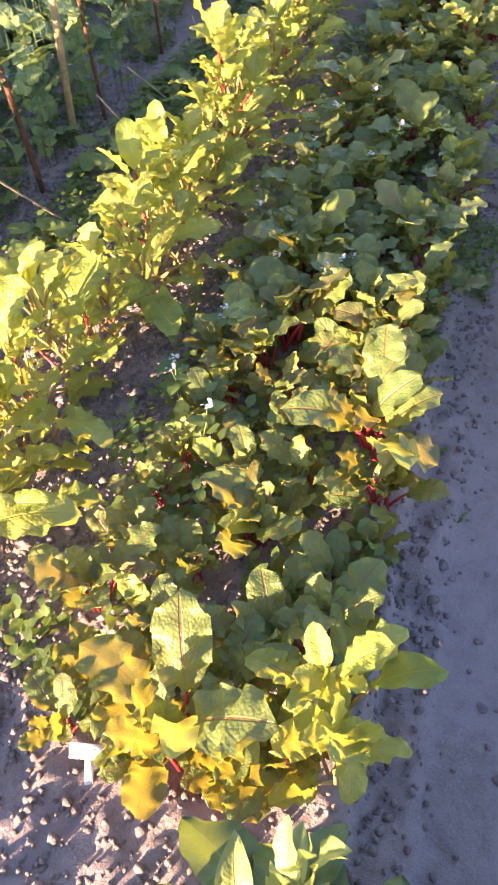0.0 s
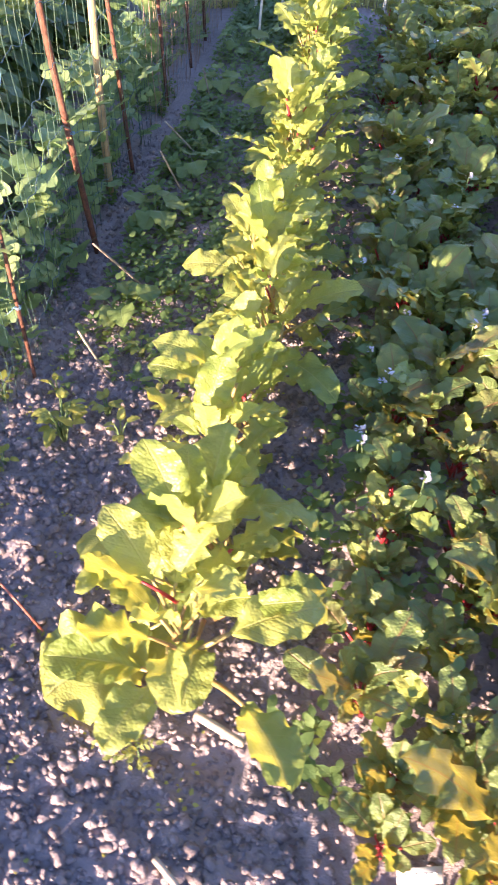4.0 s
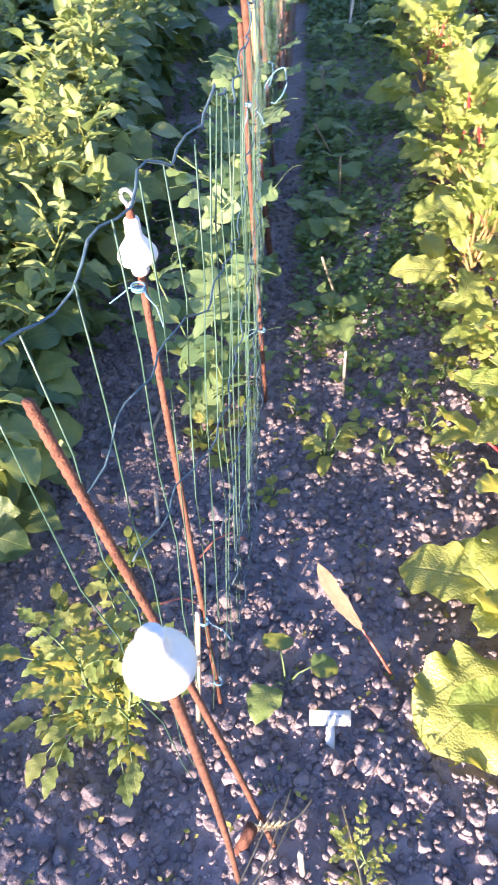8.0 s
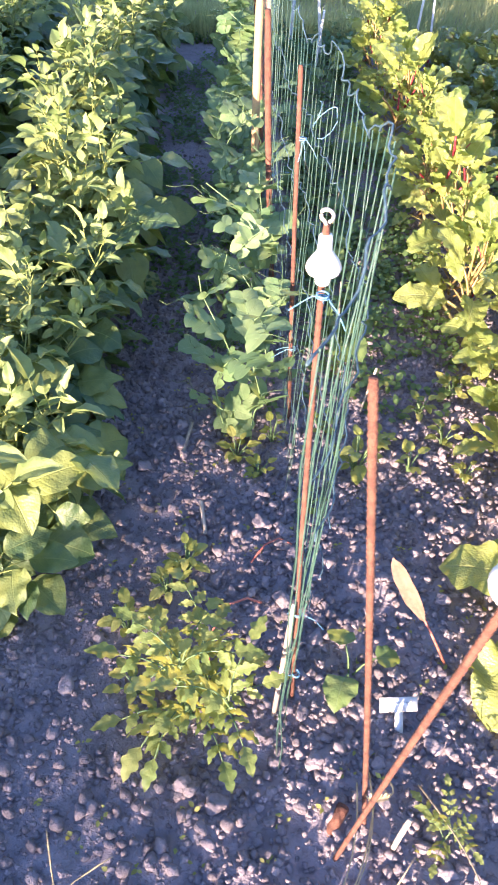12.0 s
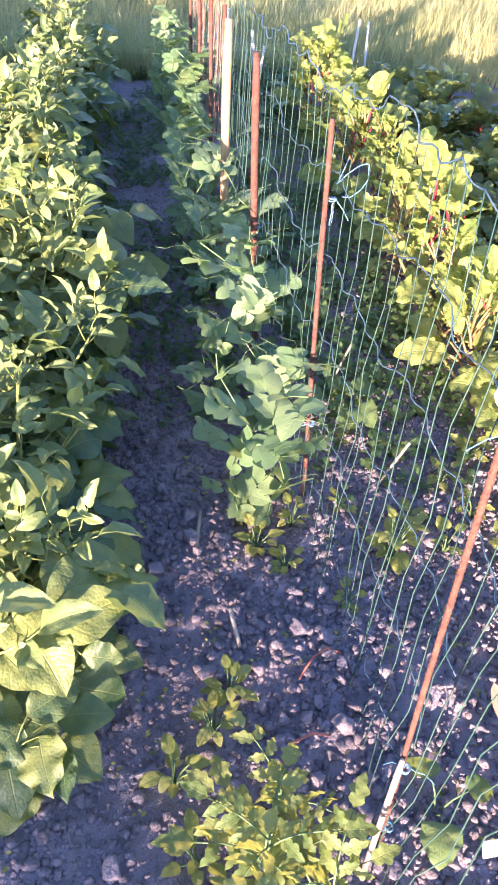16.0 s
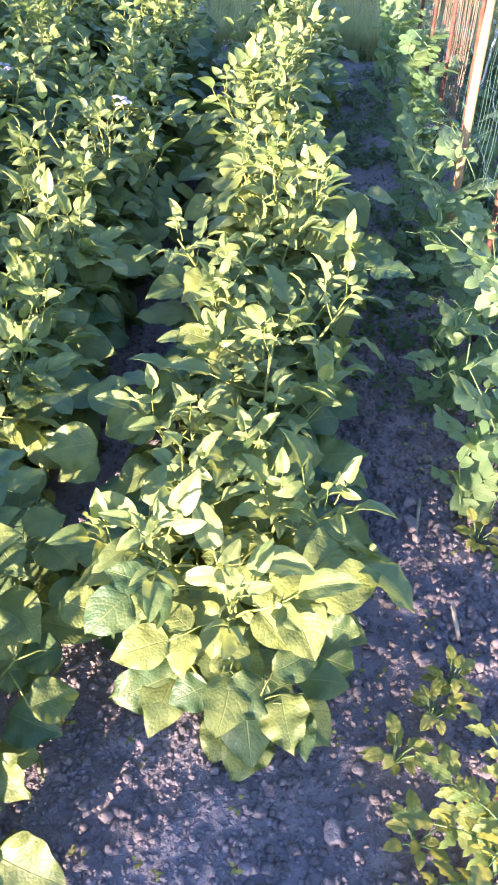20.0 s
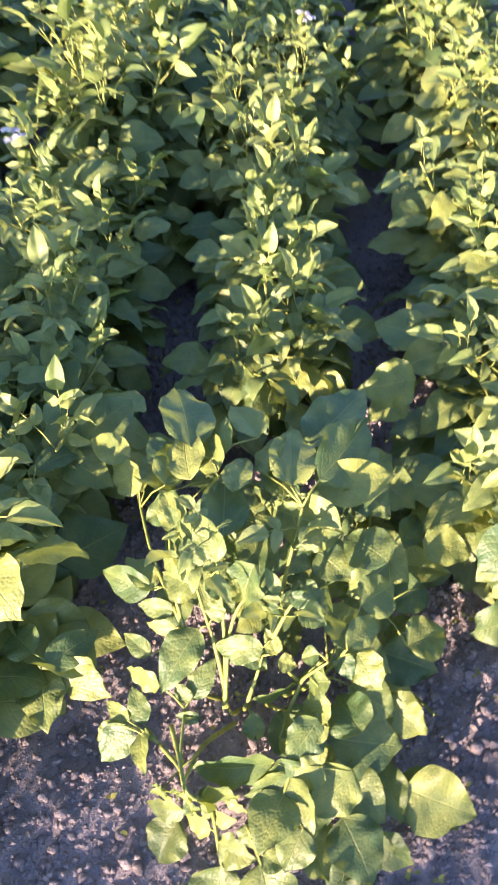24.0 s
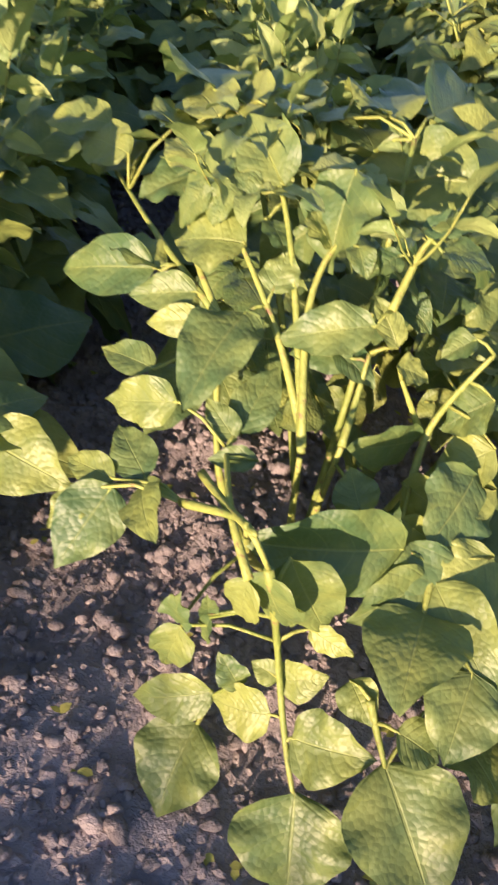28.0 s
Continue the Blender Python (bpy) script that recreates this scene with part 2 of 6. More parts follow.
SOIL = soil_material()
RUST = rust_material()
POTATO = leaf_material("potato_leaf", (0.054, 0.108, 0.040), (0.250, 0.282, 0.066), (0.29, 0.33, 0.10), (0.36, 0.45, 0.04), veins=6, rib=0.04, vein_mix=0.45, through=0.20, rough=0.50, quilt=0.0021)
POTATO_YOUNG = leaf_material("young_potato_leaf", (0.15, 0.215, 0.065), (0.31, 0.36, 0.125), (0.30, 0.35, 0.12), (0.50, 0.54, 0.06), veins=5, rib=0.06, vein_mix=0.35, through=0.28, rough=0.5)
POTATO_STEM = plain_material("potato_stem", (0.20, 0.25, 0.05), (0.36, 0.38, 0.09), 40, 0.5, through=0.15, spots=(0.22, 0.12, 0.07))
CHARD = leaf_material("light_beet_leaf", (0.17, 0.255, 0.050), (0.37, 0.41, 0.100), (0.42, 0.42, 0.15), (0.66, 0.62, 0.06), veins=7, rib=0.06, vein_mix=0.5, through=0.38, rough=0.40, quilt=0.0042)
BEET = leaf_material("dark_beet_leaf", (0.072, 0.135, 0.042), (0.21, 0.275, 0.080), (0.23, 0.10, 0.06), (0.60, 0.48, 0.05), veins=7, rib=0.08, vein_mix=0.65, through=0.34, rough=0.38, quilt=0.0042, blush=(0.075, 0.035, 0.032))
BEET_STEM = plain_material("red_beet_stem", (0.33, 0.025, 0.035), (0.50, 0.06, 0.06), 30, 0.4, rel=0.001, through=0.2)
CHARD_STEM = plain_material("yellow_green_beet_stem", (0.36, 0.22, 0.08), (0.38, 0.36, 0.12), 18, 0.4, rel=0.001, through=0.2)
GRASS = plain_material("meadow_grass", (0.34, 0.38, 0.14), (0.74, 0.66, 0.27), 1.4, 0.6, rel=0, through=0.35)
# far grass: dry yellow, with the evening sun on it put into the colour
SUNLIT_DRY_GRASS = plain_material("sunlit_dry_meadow_grass", (0.62, 0.56, 0.26), (0.88, 0.78, 0.40), 1.4, 0.6, rel=0, through=0.35)

# ---------------------------------------------------------------- mesh tools
class Geo:
    """Collects vertices, faces, leaf coordinates and material slots of one mesh."""

    def __init__(self):
        self.v, self.f, self.uv, self.mi = [], [], [], []

    def leaflet(self, m, length, width, shape, fold=0.25, curl=0.6, wave=0.0, nv=6, na=4, slot=0, waves=3.0, phase=0.0, twist=0.0, scallop=0.0, pucker=0.0):
        base = len(self.v)
        y, z, prev = 0.0, 0.0, 0.0
        for i in range(nv + 1):
            t = i / nv
            if i:
                ang = curl * (t - 0.5 / nv)
                y += length / nv * math.cos(ang)
                z -= length / nv * math.sin(ang)
            w = width * 0.5 * max(0.012, shape(t))
            for k in range(na + 1):
                a = 2 * k / na - 1
                q = abs(a)
                dz = fold * q * w * (1 - 0.35 * q) + wave * width * q * q * math.sin(waves * math.tau * t + phase + (1.7 if a > 0 else 0))
                if pucker:   # the blade swells between its veins
                    dz += pucker * width * (math.sin(9.5 * t - 3.5 * q + phase) * (1 - 0.4 * q) + 0.8 * math.sin(5.3 * t + 4.1 * a + phase * 1.7)) * math.sin(math.pi * min(1.0, t + 0.05)) * q
                dx = a * w * (1 + scallop * math.sin(waves * 2 * math.tau * t + phase) * q)
                tw = twist * t
                self.v.append(m @ Vector((dx * math.cos(tw) - dz * math.sin(tw), y, z + dz * math.cos(tw) + dx * math.sin(tw))))
        for i in range(nv):
            for k in range(na):
                a = base + i * (na + 1) + k
                self.f.append((a, a + 1, a + na + 2, a + na + 1))
                self.uv += [(k / na, i / nv), ((k + 1) / na, i / nv), ((k + 1) / na, (i + 1) / nv), (k / na, (i + 1) / nv)]
                self.mi.append(slot)

    def tube(self, points, radii, sides=5, slot=1, cap=True):
        base, n = len(self.v), len(points)
        points = [Vector(p) for p in points]
        for i, p in enumerate(points):
            d = (points[min(i + 1, n - 1)] - points[max(i - 1, 0)]).normalized()
            q = d.to_track_quat("Z", "Y")
            rad = radii[i] if isinstance(radii, (list, tuple)) else radii
            for k in range(sides):
                a = math.tau * k / sides
                self.v.append(p + q @ Vector((rad * math.cos(a), rad * math.sin(a), 0)))
        for i in range(n - 1):
            for k in range(sides):
                a, b = base + i * sides + k, base + i * sides + (k + 1) % sides
                self.f.append((a, b, b + sides, a + sides))
                self.uv += [(0.5, 0.5)] * 4
                self.mi.append(slot)
        if cap:
            for ring, flip in ((base, True), (base + (n - 1) * sides, False)):
                loop = tuple(range(ring, ring + sides))
                self.f.append(loop[::-1] if flip else loop)
                self.uv += [(0.5, 0.5)] * sides
                self.mi.append(slot)

    def turned_shape(self, profile, m=None, sides=16, slot=0):
        """A lathed form from (radius, height) pairs."""
        base = len(self.v)
        m = m or Matrix()
        for rad, h in profile:
            for k in range(sides):
                a = math.tau * k / sides
                self.v.append(m @ Vector((rad * math.cos(a), rad * math.sin(a), h)))
        for i in range(len(profile) - 1):
            for k in range(sides):
                a, b = base + i * sides + k, base + i * sides + (k + 1) % sides
                self.f.append((a, b, b + sides, a + sides))
                self.uv += [(0.5, 0.5)] * 4
                self.mi.append(slot)

    def add(self, other, m):
        base = len(self.v)
        self.v += [m @ p for p in other.v]
        self.f += [tuple(i + base for i in f) for f in other.f]
        self.uv += other.uv
        self.mi += other.mi

    def mesh(self, name, mats, flat=False):
        me = bpy.data.meshes.new(name)
        me.from_pydata([tuple(p) for p in self.v], [], self.f)
        for mt in mats:
            me.materials.append(mt)
        me.polygons.foreach_set("material_index", self.mi)
        if not flat:
            me.polygons.foreach_set("use_smooth", [True] * len(self.f))
        lay = me.uv_layers.new(name="UVMap")
        lay.data.foreach_set("uv", np.array(self.uv, dtype=np.float32).ravel())
        me.update()
        return me


def child(name, me, parent, m=None, label=""):
    ob = new(name, me)
    ob.parent = parent
    if m is not None:
        ob.matrix_basis = m
    return tagged(ob, label)


def ovate(t):
    return t ** 0.5 * max(0.0, 1 - t) ** 0.82 / 0.42


def pointed(k):
    """A broad potato leaflet, rounded at its foot, with a drawn-out tip."""
    def width(t):
        return max(0.0, math.sin(math.pi * min(1.0, t) ** (0.68 + 0.12 * k))) ** (0.84 - 0.2 * k) * max(0.0, 1 - min(1.0, t) ** 5) ** 0.24
    return width


def oblong(t):
    return min(1.0, t * 3.2 + 0.05) ** 0.8 * max(0.0, 1 - max(0.0, (t - 0.55) / 0.45) ** 2.2) ** 0.6 * (0.82 + 0.25 * t)


def lance(t):
    return math.sin(math.pi * t ** 0.85) * (1 - 0.2 * t)


def heart(t):
    return min(1.0, 0.45 + t * 4) * max(0.0, 1 - t ** 2.4) ** 0.65


def aim(p, spin, up, roll=0.0, size=1.0):
    """A leaf's pose: its foot, the way it points round the plant, how far it points up, its roll."""
    return Matrix.Translation(p) @ Matrix.Rotation(spin, 4, "Z") @ Matrix.Rotation(up, 4, "X") @ Matrix.Rotation(roll, 4, "Y") @ Matrix.Scale(size, 4)


# ---------------------------------------------------------------- ground
def spaced(fine_a, fine_b, step, far_a, far_b):
    mid = np.arange(fine_a, fine_b + step, step)
    lo, d, x = [], step, fine_a
    while x > far_a:
        d = min(d * 1.16, 60)
        x -= d
        lo.append(x)
    hi, d, x = [], step, mid[-1]
    while x < far_b:
        d = min(d * 1.16, 60)
        x += d
        hi.append(x)
    return np.concatenate([np.array(lo[::-1]), mid, np.array(hi)])


gs, gr = spaced(-3.7, 0.9, 0.015, -400, 400), spaced(-0.1, 3.0, 0.016, -400, 400)
SS, RR = np.meshgrid(gs, gr)
ZZ = height(SS, RR)
gv = np.stack([SS * US.x + RR * UR.x, SS * US.y + RR * UR.y, ZZ], -1).reshape(-1, 3)
nc = len(gs)
idx = np.arange(len(gv)).reshape(SS.shape)
gf = np.stack([idx[:-1, :-1], idx[:-1, 1:], idx[1:, 1:], idx[1:, :-1]], -1).reshape(-1, 4)
gme = bpy.data.meshes.new("ground")
gme.from_pydata(gv.tolist(), [], gf.tolist())
gme.polygons.foreach_set("use_smooth", np.ones(len(gf), bool))
gme.materials.append(SOIL)
ground = tagged(new("ground", gme), "grey-brown dry garden soil with crumbs, hills and a trodden path", "ground", kind="structure")

# ---------------------------------------------------------------- clods
def ball(level):
    bm = bmesh.new()
    bmesh.ops.create_icosphere(bm, subdivisions=level, radius=1.0)
    out = np.array([v.co[:] for v in bm.verts]), np.array([[v.index for v in f.verts] for f in bm.faces])
    bm.free()
    return out


(GRAIN_V, GRAIN_F), (SMALL_V, SMALL_F), (ICO_V, ICO_F) = [ball(k) for k in (1, 2, 3)]


def clod_shape(verts, seed, cuts=10, rough=0.10):
    """A rounded lump of dry earth with a few broken sides."""
    rs = np.random.RandomState(seed)
    out = verts.copy()
    for _ in range(cuts):
        n = rs.normal(size=3)
        n /= np.linalg.norm(n)
        over = np.maximum(0, out @ n - rs.uniform(0.4, 0.8))
        out -= np.outer(over, n) * 0.88
    for f, a in ((2.2, 1.3), (4.5, 0.8), (9.0, 0.5)):
        out *= (1 + rough * a * np.sin(out @ rs.normal(size=(3, 3)) * f + rs.uniform(0, 6, 3)).sum(1) / 1.7)[:, None]
    return out * rs.uniform(0.8, 1.2, 3) * (1, 1, 0.85)


CLODS = [clod_shape(SMALL_V, 40 + k) for k in range(12)]
CRUMBS = [clod_shape(GRAIN_V, 70 + k, 4) for k in range(9)]


def scatter(count, s0, s1, r0, r1, dens, seed):
    rs = np.random.RandomState(seed)
    s, r = rs.uniform(s0, s1, count), rs.uniform(r0, r1, count)
    keep = rs.uniform(0, 1, count) < dens(s, r)
    return s[keep], r[keep], rs


def crumb_density(s, r):
    d = (1 - trodden(s, r)) * 0.85 + 0.15
    d = d * (0.35 + 0.65 * smooth(-0.25, 0.15, value_noise(s * 3, r * 3, 11)))
    return d * np.where(r > 2.4, 0.35, 1.0)


def many(name, shapes, faces, s, r, rad, rs, sink=0.25, soft=False):
    vs, fs, n = [], [], 0
    z = height(s, r)
    for k in range(len(s)):
        sh = shapes[k % len(shapes)]
        a = rs.uniform(0, math.tau)
        ca, sa = math.cos(a), math.sin(a)
        p = sh * rad[k]
        x, y = p[:, 0] * ca - p[:, 1] * sa, p[:, 0] * sa + p[:, 1] * ca
        vs.append(np.stack([x + s[k] * US.x + r[k] * UR.x, y + s[k] * US.y + r[k] * UR.y, p[:, 2] + z[k] + rad[k] * (0.7 - sink * 2)], -1))
        fs.append(faces + n)
        n += len(sh)
    v, f = np.concatenate(vs), np.concatenate(fs)
    me = bpy.data.meshes.new(name)
    me.vertices.add(len(v))
    me.vertices.foreach_set("co", v.astype(np.float32).ravel())
    me.loops.add(f.size)
    me.loops.foreach_set("vertex_index", f.astype(np.int32).ravel())
    me.polygons.add(len(f))
    me.polygons.foreach_set("loop_start", np.arange(0, f.size, 3, dtype=np.int32))
    me.polygons.foreach_set("use_smooth", np.full(len(f), soft))
    me.update(calc_edges=True)
    me.materials.append(SOIL)
    return me


s_, r_, rs_ = scatter(60000, -3.6, -0.7, 0.0, 3.6, crumb_density, 5)
rad_ = 0.0035 + 0.008 * rs_.beta(1.1, 3.2, len(s_))
child("crumbs", many("crumbs", CRUMBS, GRAIN_F, s_, r_, rad_, rs_), ground)["kind"] = "stuff"
s_, r_, rs_ = scatter(24000, -2.25, -0.7, 0.0, 3.1, lambda s, r: (0.45 + 0.55 * crumb_density(s, r)) * (1 - trodden(s, r)) * np.where(r > 2.3, 0.6, 1.0), 6)
rad_ = 0.0052 + 0.0175 * rs_.beta(1.0, 4.0, len(s_))
child("clods", many("clods", CLODS, SMALL_F, s_, r_, rad_, rs_, 0.2, True), ground)["kind"] = "stuff"
s_, r_, rs_ = scatter(9000, -3.6, -2.2, 0.0, 2.2, lambda s, r: (0.3 + 0.5 * crumb_density(s, r)) * (1 - trodden(s, r)), 16)
rad_ = 0.0055 + 0.013 * rs_.beta(1.1, 3.6, len(s_))
child("clods", many("clods", CLODS, SMALL_F, s_, r_, rad_, rs_, 0.2, True), ground)["kind"] = "stuff"
s_, r_, rs_ = scatter(32000, -3.5, -1.7, 0.05, 1.2, lambda s, r: 0.85 + 0 * s, 9)
rad_ = 0.0016 + 0.0045 * rs_.beta(1.1, 3.0, len(s_))
child("crumbs", many("crumbs", CRUMBS, GRAIN_F, s_, r_, rad_, rs_), ground)["kind"] = "stuff"
s_, r_, rs_ = scatter(17000, -0.75, 0.9, 0.0, 4.8, lambda s, r: (1 - trodden(s, r)) * 0.8 + 0.10 + 0.35 * np.exp(-((s - 0.36) / 0.06) ** 2) + 0.25 * np.exp(-((s - 0.05) / 0.06) ** 2), 7)
rad_ = 0.004 + 0.014 * rs_.beta(1.2, 4.0, len(s_))
child("crumbs", many("crumbs", CRUMBS, GRAIN_F, s_, r_, rad_, rs_, 0.25, True), ground)["kind"] = "stuff"

# ---------------------------------------------------------------- meadow behind the garden
def grass_patch(name, s0, s1, r0, r1, count, tall, seed, mat=GRASS):
    rs = np.random.RandomState(seed)
    s, r = rs.uniform(s0, s1, count), r0 + (r1 - r0) * rs.uniform(0, 1, count) ** 1.3
    r = r + 0.10 * value_noise(s * 3, s * 0, 21)
    z = height(s, r)
    h = tall * rs.uniform(0.45, 1.1, count) * (0.75 + 0.9 * (value_noise(s * 1.7, r * 1.7, 22) + 0.3))
    a = rs.uniform(0, math.tau, count)
    lean = rs.uniform(0.1, 0.75, count) * h
    w = rs.uniform(0.0016, 0.0036, count) * (1 + tall)
    x, y = s * US.x + r * UR.x, s * US.y + r * UR.y
    dx, dy = np.cos(a), np.sin(a)
    px, py = -dy * w, dx * w
    rows = []
    for t, wf in ((0, 1.0), (0.5, 0.85), (1.0, 0.12)):
        cx, cy, cz = x + dx * lean * t * t, y + dy * lean * t * t, z + h * t * (1 - 0.12 * t)
        rows.append(np.stack([cx - px * wf, cy - py * wf, cz], -1))
        rows.append(np.stack([cx + px * wf, cy + py * wf, cz], -1))
    v = np.stack(rows, 1).reshape(-1, 3)
    b = np.arange(count)[:, None] * 6
    f = np.concatenate([b + np.array([[0, 1, 3, 2]]), b + np.array([[2, 3, 5, 4]])], 1).reshape(-1, 4)
    me = bpy.data.meshes.new(name)
    me.vertices.add(len(v))
    me.vertices.foreach_set("co", v.astype(np.float32).ravel())
    me.loops.add(f.size)
    me.loops.foreach_set("vertex_index", f.astype(np.int32).ravel())
    me.polygons.add(len(f))
    me.polygons.foreach_set("loop_start", np.arange(0, f.size, 4, dtype=np.int32))
    me.update(calc_edges=True)
    me.materials.append(mat)
    return me


grass = tagged(new("meadow_grass", grass_patch("meadow_grass", -7, 4.5, GRASS_FROM, 8.0, 65000, 0.19, 31)), "tall green meadow grass gone yellow at the tips", "grass", kind="stuff")
tagged(new("meadow_grass", grass_patch("meadow_grass", -14, 10, 6.7, 26, 60000, 0.24, 32, SUNLIT_DRY_GRASS)), "tall yellowish meadow grass farther off, coloured paler as if sunlit", "grass", kind="stuff")
# two unseen grass patches behind the camera, added to dapple the low sun
tagged(new("meadow_grass", grass_patch("meadow_grass", -9, -3.4, -4.2, -1.5, 9000, 0.65, 33)), "unseen tall grass behind the camera, added to shade the low plants", "grass", kind="stuff")
tagged(new("meadow_grass", grass_patch("meadow_grass", -3.4, 3.0, -4.0, -2.2, 3500, 0.30, 34)), "unseen short grass behind the camera, added to break up the low sun", "grass", kind="stuff")

# ---------------------------------------------------------------- potatoes
def potato_leaf(seed, kind="full", fine=False):
    """A compound potato leaf (or one large leaflet on its stalk) along +y; its form and its chord."""
    rg = random.Random(seed)
    g = Geo()
    young, single = kind == "young", kind == "single"
    rach = rg.uniform(0.10, 0.15) if not single else 0.035
    droop = rg.uniform(0.4, 1.1) if not young else rg.uniform(-0.5, 0.3)
    if single:
        droop = 0.2
    pts, y, z = [Vector((0, 0, 0))], 0.0, 0.0
    n = 5
    for i in range(n):
        a = -0.15 + droop * (i + 0.5) / n
        y += rach / n * math.cos(a)
        z -= rach / n * math.sin(a)
        pts.append(Vector((rg.uniform(-0.003, 0.003), y, z)))
    g.tube(pts, [0.0027 - 0.0012 * i / n for i in range(n + 1)], 5, slot=1)
    nv, na = (12, 8) if fine else (5, 4)

    def leaf_at(t, spin, length, width, curl, roll=0.0, up=0.0):
        k = t * n
        i = min(n - 1, int(k))
        p = pts[i].lerp(pts[i + 1], k - i)
        d = pts[i + 1] - pts[i]
        pitch = math.atan2(d.z, d.y)
        m = Matrix.Translation(p) @ Matrix.Rotation(pitch * 0.8, 4, "X") @ Matrix.Rotation(spin, 4, "Z") @ Matrix.Rotation(up, 4, "X") @ Matrix.Rotation(roll, 4, "Y")
        g.leaflet(m, length, width, ovate if young else pointed(rg.uniform(0.0, 0.8)), fold=rg.uniform(0.3, 0.8) if young else rg.uniform(-0.05, 0.6), curl=curl + rg.uniform(0, 0.45), wave=0.045, nv=nv, na=na, phase=rg.uniform(0, 6), twist=rg.uniform(-0.5, 0.5), pucker=0.05 if fine else 0.0)

    big = rg.uniform(0.095, 0.12)
    slim = 0.64 if young else 1.04
    leaf_at(1.0, rg.uniform(-0.2, 0.2), big, big * slim * rg.uniform(0.66, 0.80), rg.uniform(0.2, 0.9))
    pairs = ((0.70, 0.80), (0.36, 0.62)) if kind == "full" else (((0.66, 0.7),) if young else ())
    for t, k in pairs:
        for side in (-1, 1):
            ln = big * k * rg.uniform(0.85, 1.12)
            leaf_at(t + rg.uniform(-0.05, 0.05), side * rg.uniform(0.9, 1.3), ln, ln * slim * rg.uniform(0.66, 0.82), rg.uniform(0.2, 0.9), side * rg.uniform(-0.3, 0.5))
    if kind == "full":
        for t in (0.2, 0.53, 0.85):
            for side in (-1, 1):
                if rg.random() < 0.6:
                    leaf_at(t, side * rg.uniform(1.1, 1.5), rg.uniform(0.016, 0.03), rg.uniform(0.012, 0.02), 0.4)
    d = pts[-1] - pts[-2]
    return g, pts[-1] + d.normalized() * big * 0.92


LEAF_MATS = {"full": [POTATO, POTATO_STEM], "single": [POTATO, POTATO_STEM], "young": [POTATO_YOUNG, POTATO_STEM]}
POOL = {}
for kind, count, fine, first in (("full", 12, False, 100), ("young", 7, False, 140), ("fine_full", 8, True, 160), ("fine_single", 6, True, 180), ("fine_young", 5, True, 190)):
    base = kind.replace("fine_", "")
    POOL[kind] = []
    for k in range(count):
        g, chord = potato_leaf(first + k, base, fine)
        POOL[kind].append((g, g.mesh("leaf", LEAF_MATS[base]), chord))


def stem_line(foot, spin, out, h, rg, n=5, bow=1.2):
    return [foot + Vector((math.cos(spin) * out * (i / n) ** bow + rg.uniform(-0.006, 0.006), math.sin(spin) * out * (i / n) ** bow + rg.uniform(-0.006, 0.006), h * i / n)) for i in range(n + 1)]


def along(pts, t):
    q = min(len(pts) - 1.001, t * (len(pts) - 1))
    return pts[int(q)].lerp(pts[int(q) + 1], q - int(q))


def potato_plant(seed, stems=6, tall=0.40, join=False, fine=False, spread=0.5, big=0.76):
    """A potato plant: an Empty at its foot, stems and compound leaves as parts."""
    rg = random.Random(seed)
    plant = new("potato_plant")
    jobs, g_all, g_top = [], Geo(), Geo()
    full, young = ("fine_full", "fine_young") if fine else ("full", "young")
    for k in range(stems):
        spin = math.tau * k / stems + rg.uniform(-0.4, 0.4)
        out = rg.uniform(0.06, 0.27) * spread
        h = tall * rg.uniform(0.72, 1.12)
        foot = Vector((rg.uniform(-0.05, 0.05), rg.uniform(-0.05, 0.05), -0.02))
        pts = stem_line(foot, spin, out, h, rg)
        radii = [0.006 - 0.003 * i / 5 for i in range(6)]
        if join:
            g_all.tube(pts, radii, 4, slot=1)
        else:
            g = Geo()
            g.tube(pts, radii, 6, slot=0)
            child("stem", g.mesh("stem", [POTATO_STEM]), plant)
        leaves = rg.randint(6, 8) if fine else rg.randint(6, 7)
        for i in range(leaves):
            t = 0.20 + 0.58 * i / (leaves - 1) * rg.uniform(0.92, 1.04)
            a = spin - math.pi / 2 + i * 2.4 + rg.uniform(-0.5, 0.5)
            if t < 0.62:   # low leaves point away from the plant
                a = spin - math.pi / 2 + rg.uniform(-1.3, 1.3)
            jobs.append((full, aim(along(pts, t), a, rg.uniform(-0.35, 0.7) + 0.2 * t, rg.uniform(-0.7, 0.7), big * (1.2 - 0.4 * t) * rg.uniform(0.85, 1.12)), rg.randrange(100)))
        for i in range(6):   # the plume of young leaves round the shoot's tip
            t = i / 5
            a = i * 2.4 + rg.uniform(-0.4, 0.4) + spin
            p = along(pts, 0.74 + 0.26 * t) + Vector((0, 0, 0.02 * t))
            jobs.append((young, aim(p, a, 0.15 + 1.1 * t + rg.uniform(-0.3, 0.25), rg.uniform(-0.5, 0.5), (0.98 - 0.45 * t) * rg.uniform(0.85, 1.1)), rg.randrange(100)))
    for pool, m, k in jobs:
        g, me, chord = POOL[pool][k % len(POOL[pool])]
        if join:
            (g_top if pool == "young" else g_all).add(g, m)
        else:
            child("leaf", me, plant, m)
    if join:
        child("foliage", g_all.mesh("foliage", LEAF_MATS["full"]), plant)["kind"] = "stuff"
        child("top_growth", g_top.mesh("top_growth", LEAF_MATS["young"]), plant)["kind"] = "stuff"
    return tagged(plant, "bushy green potato plant with evening sun on its top leaves", "potato plant", "potato rows")


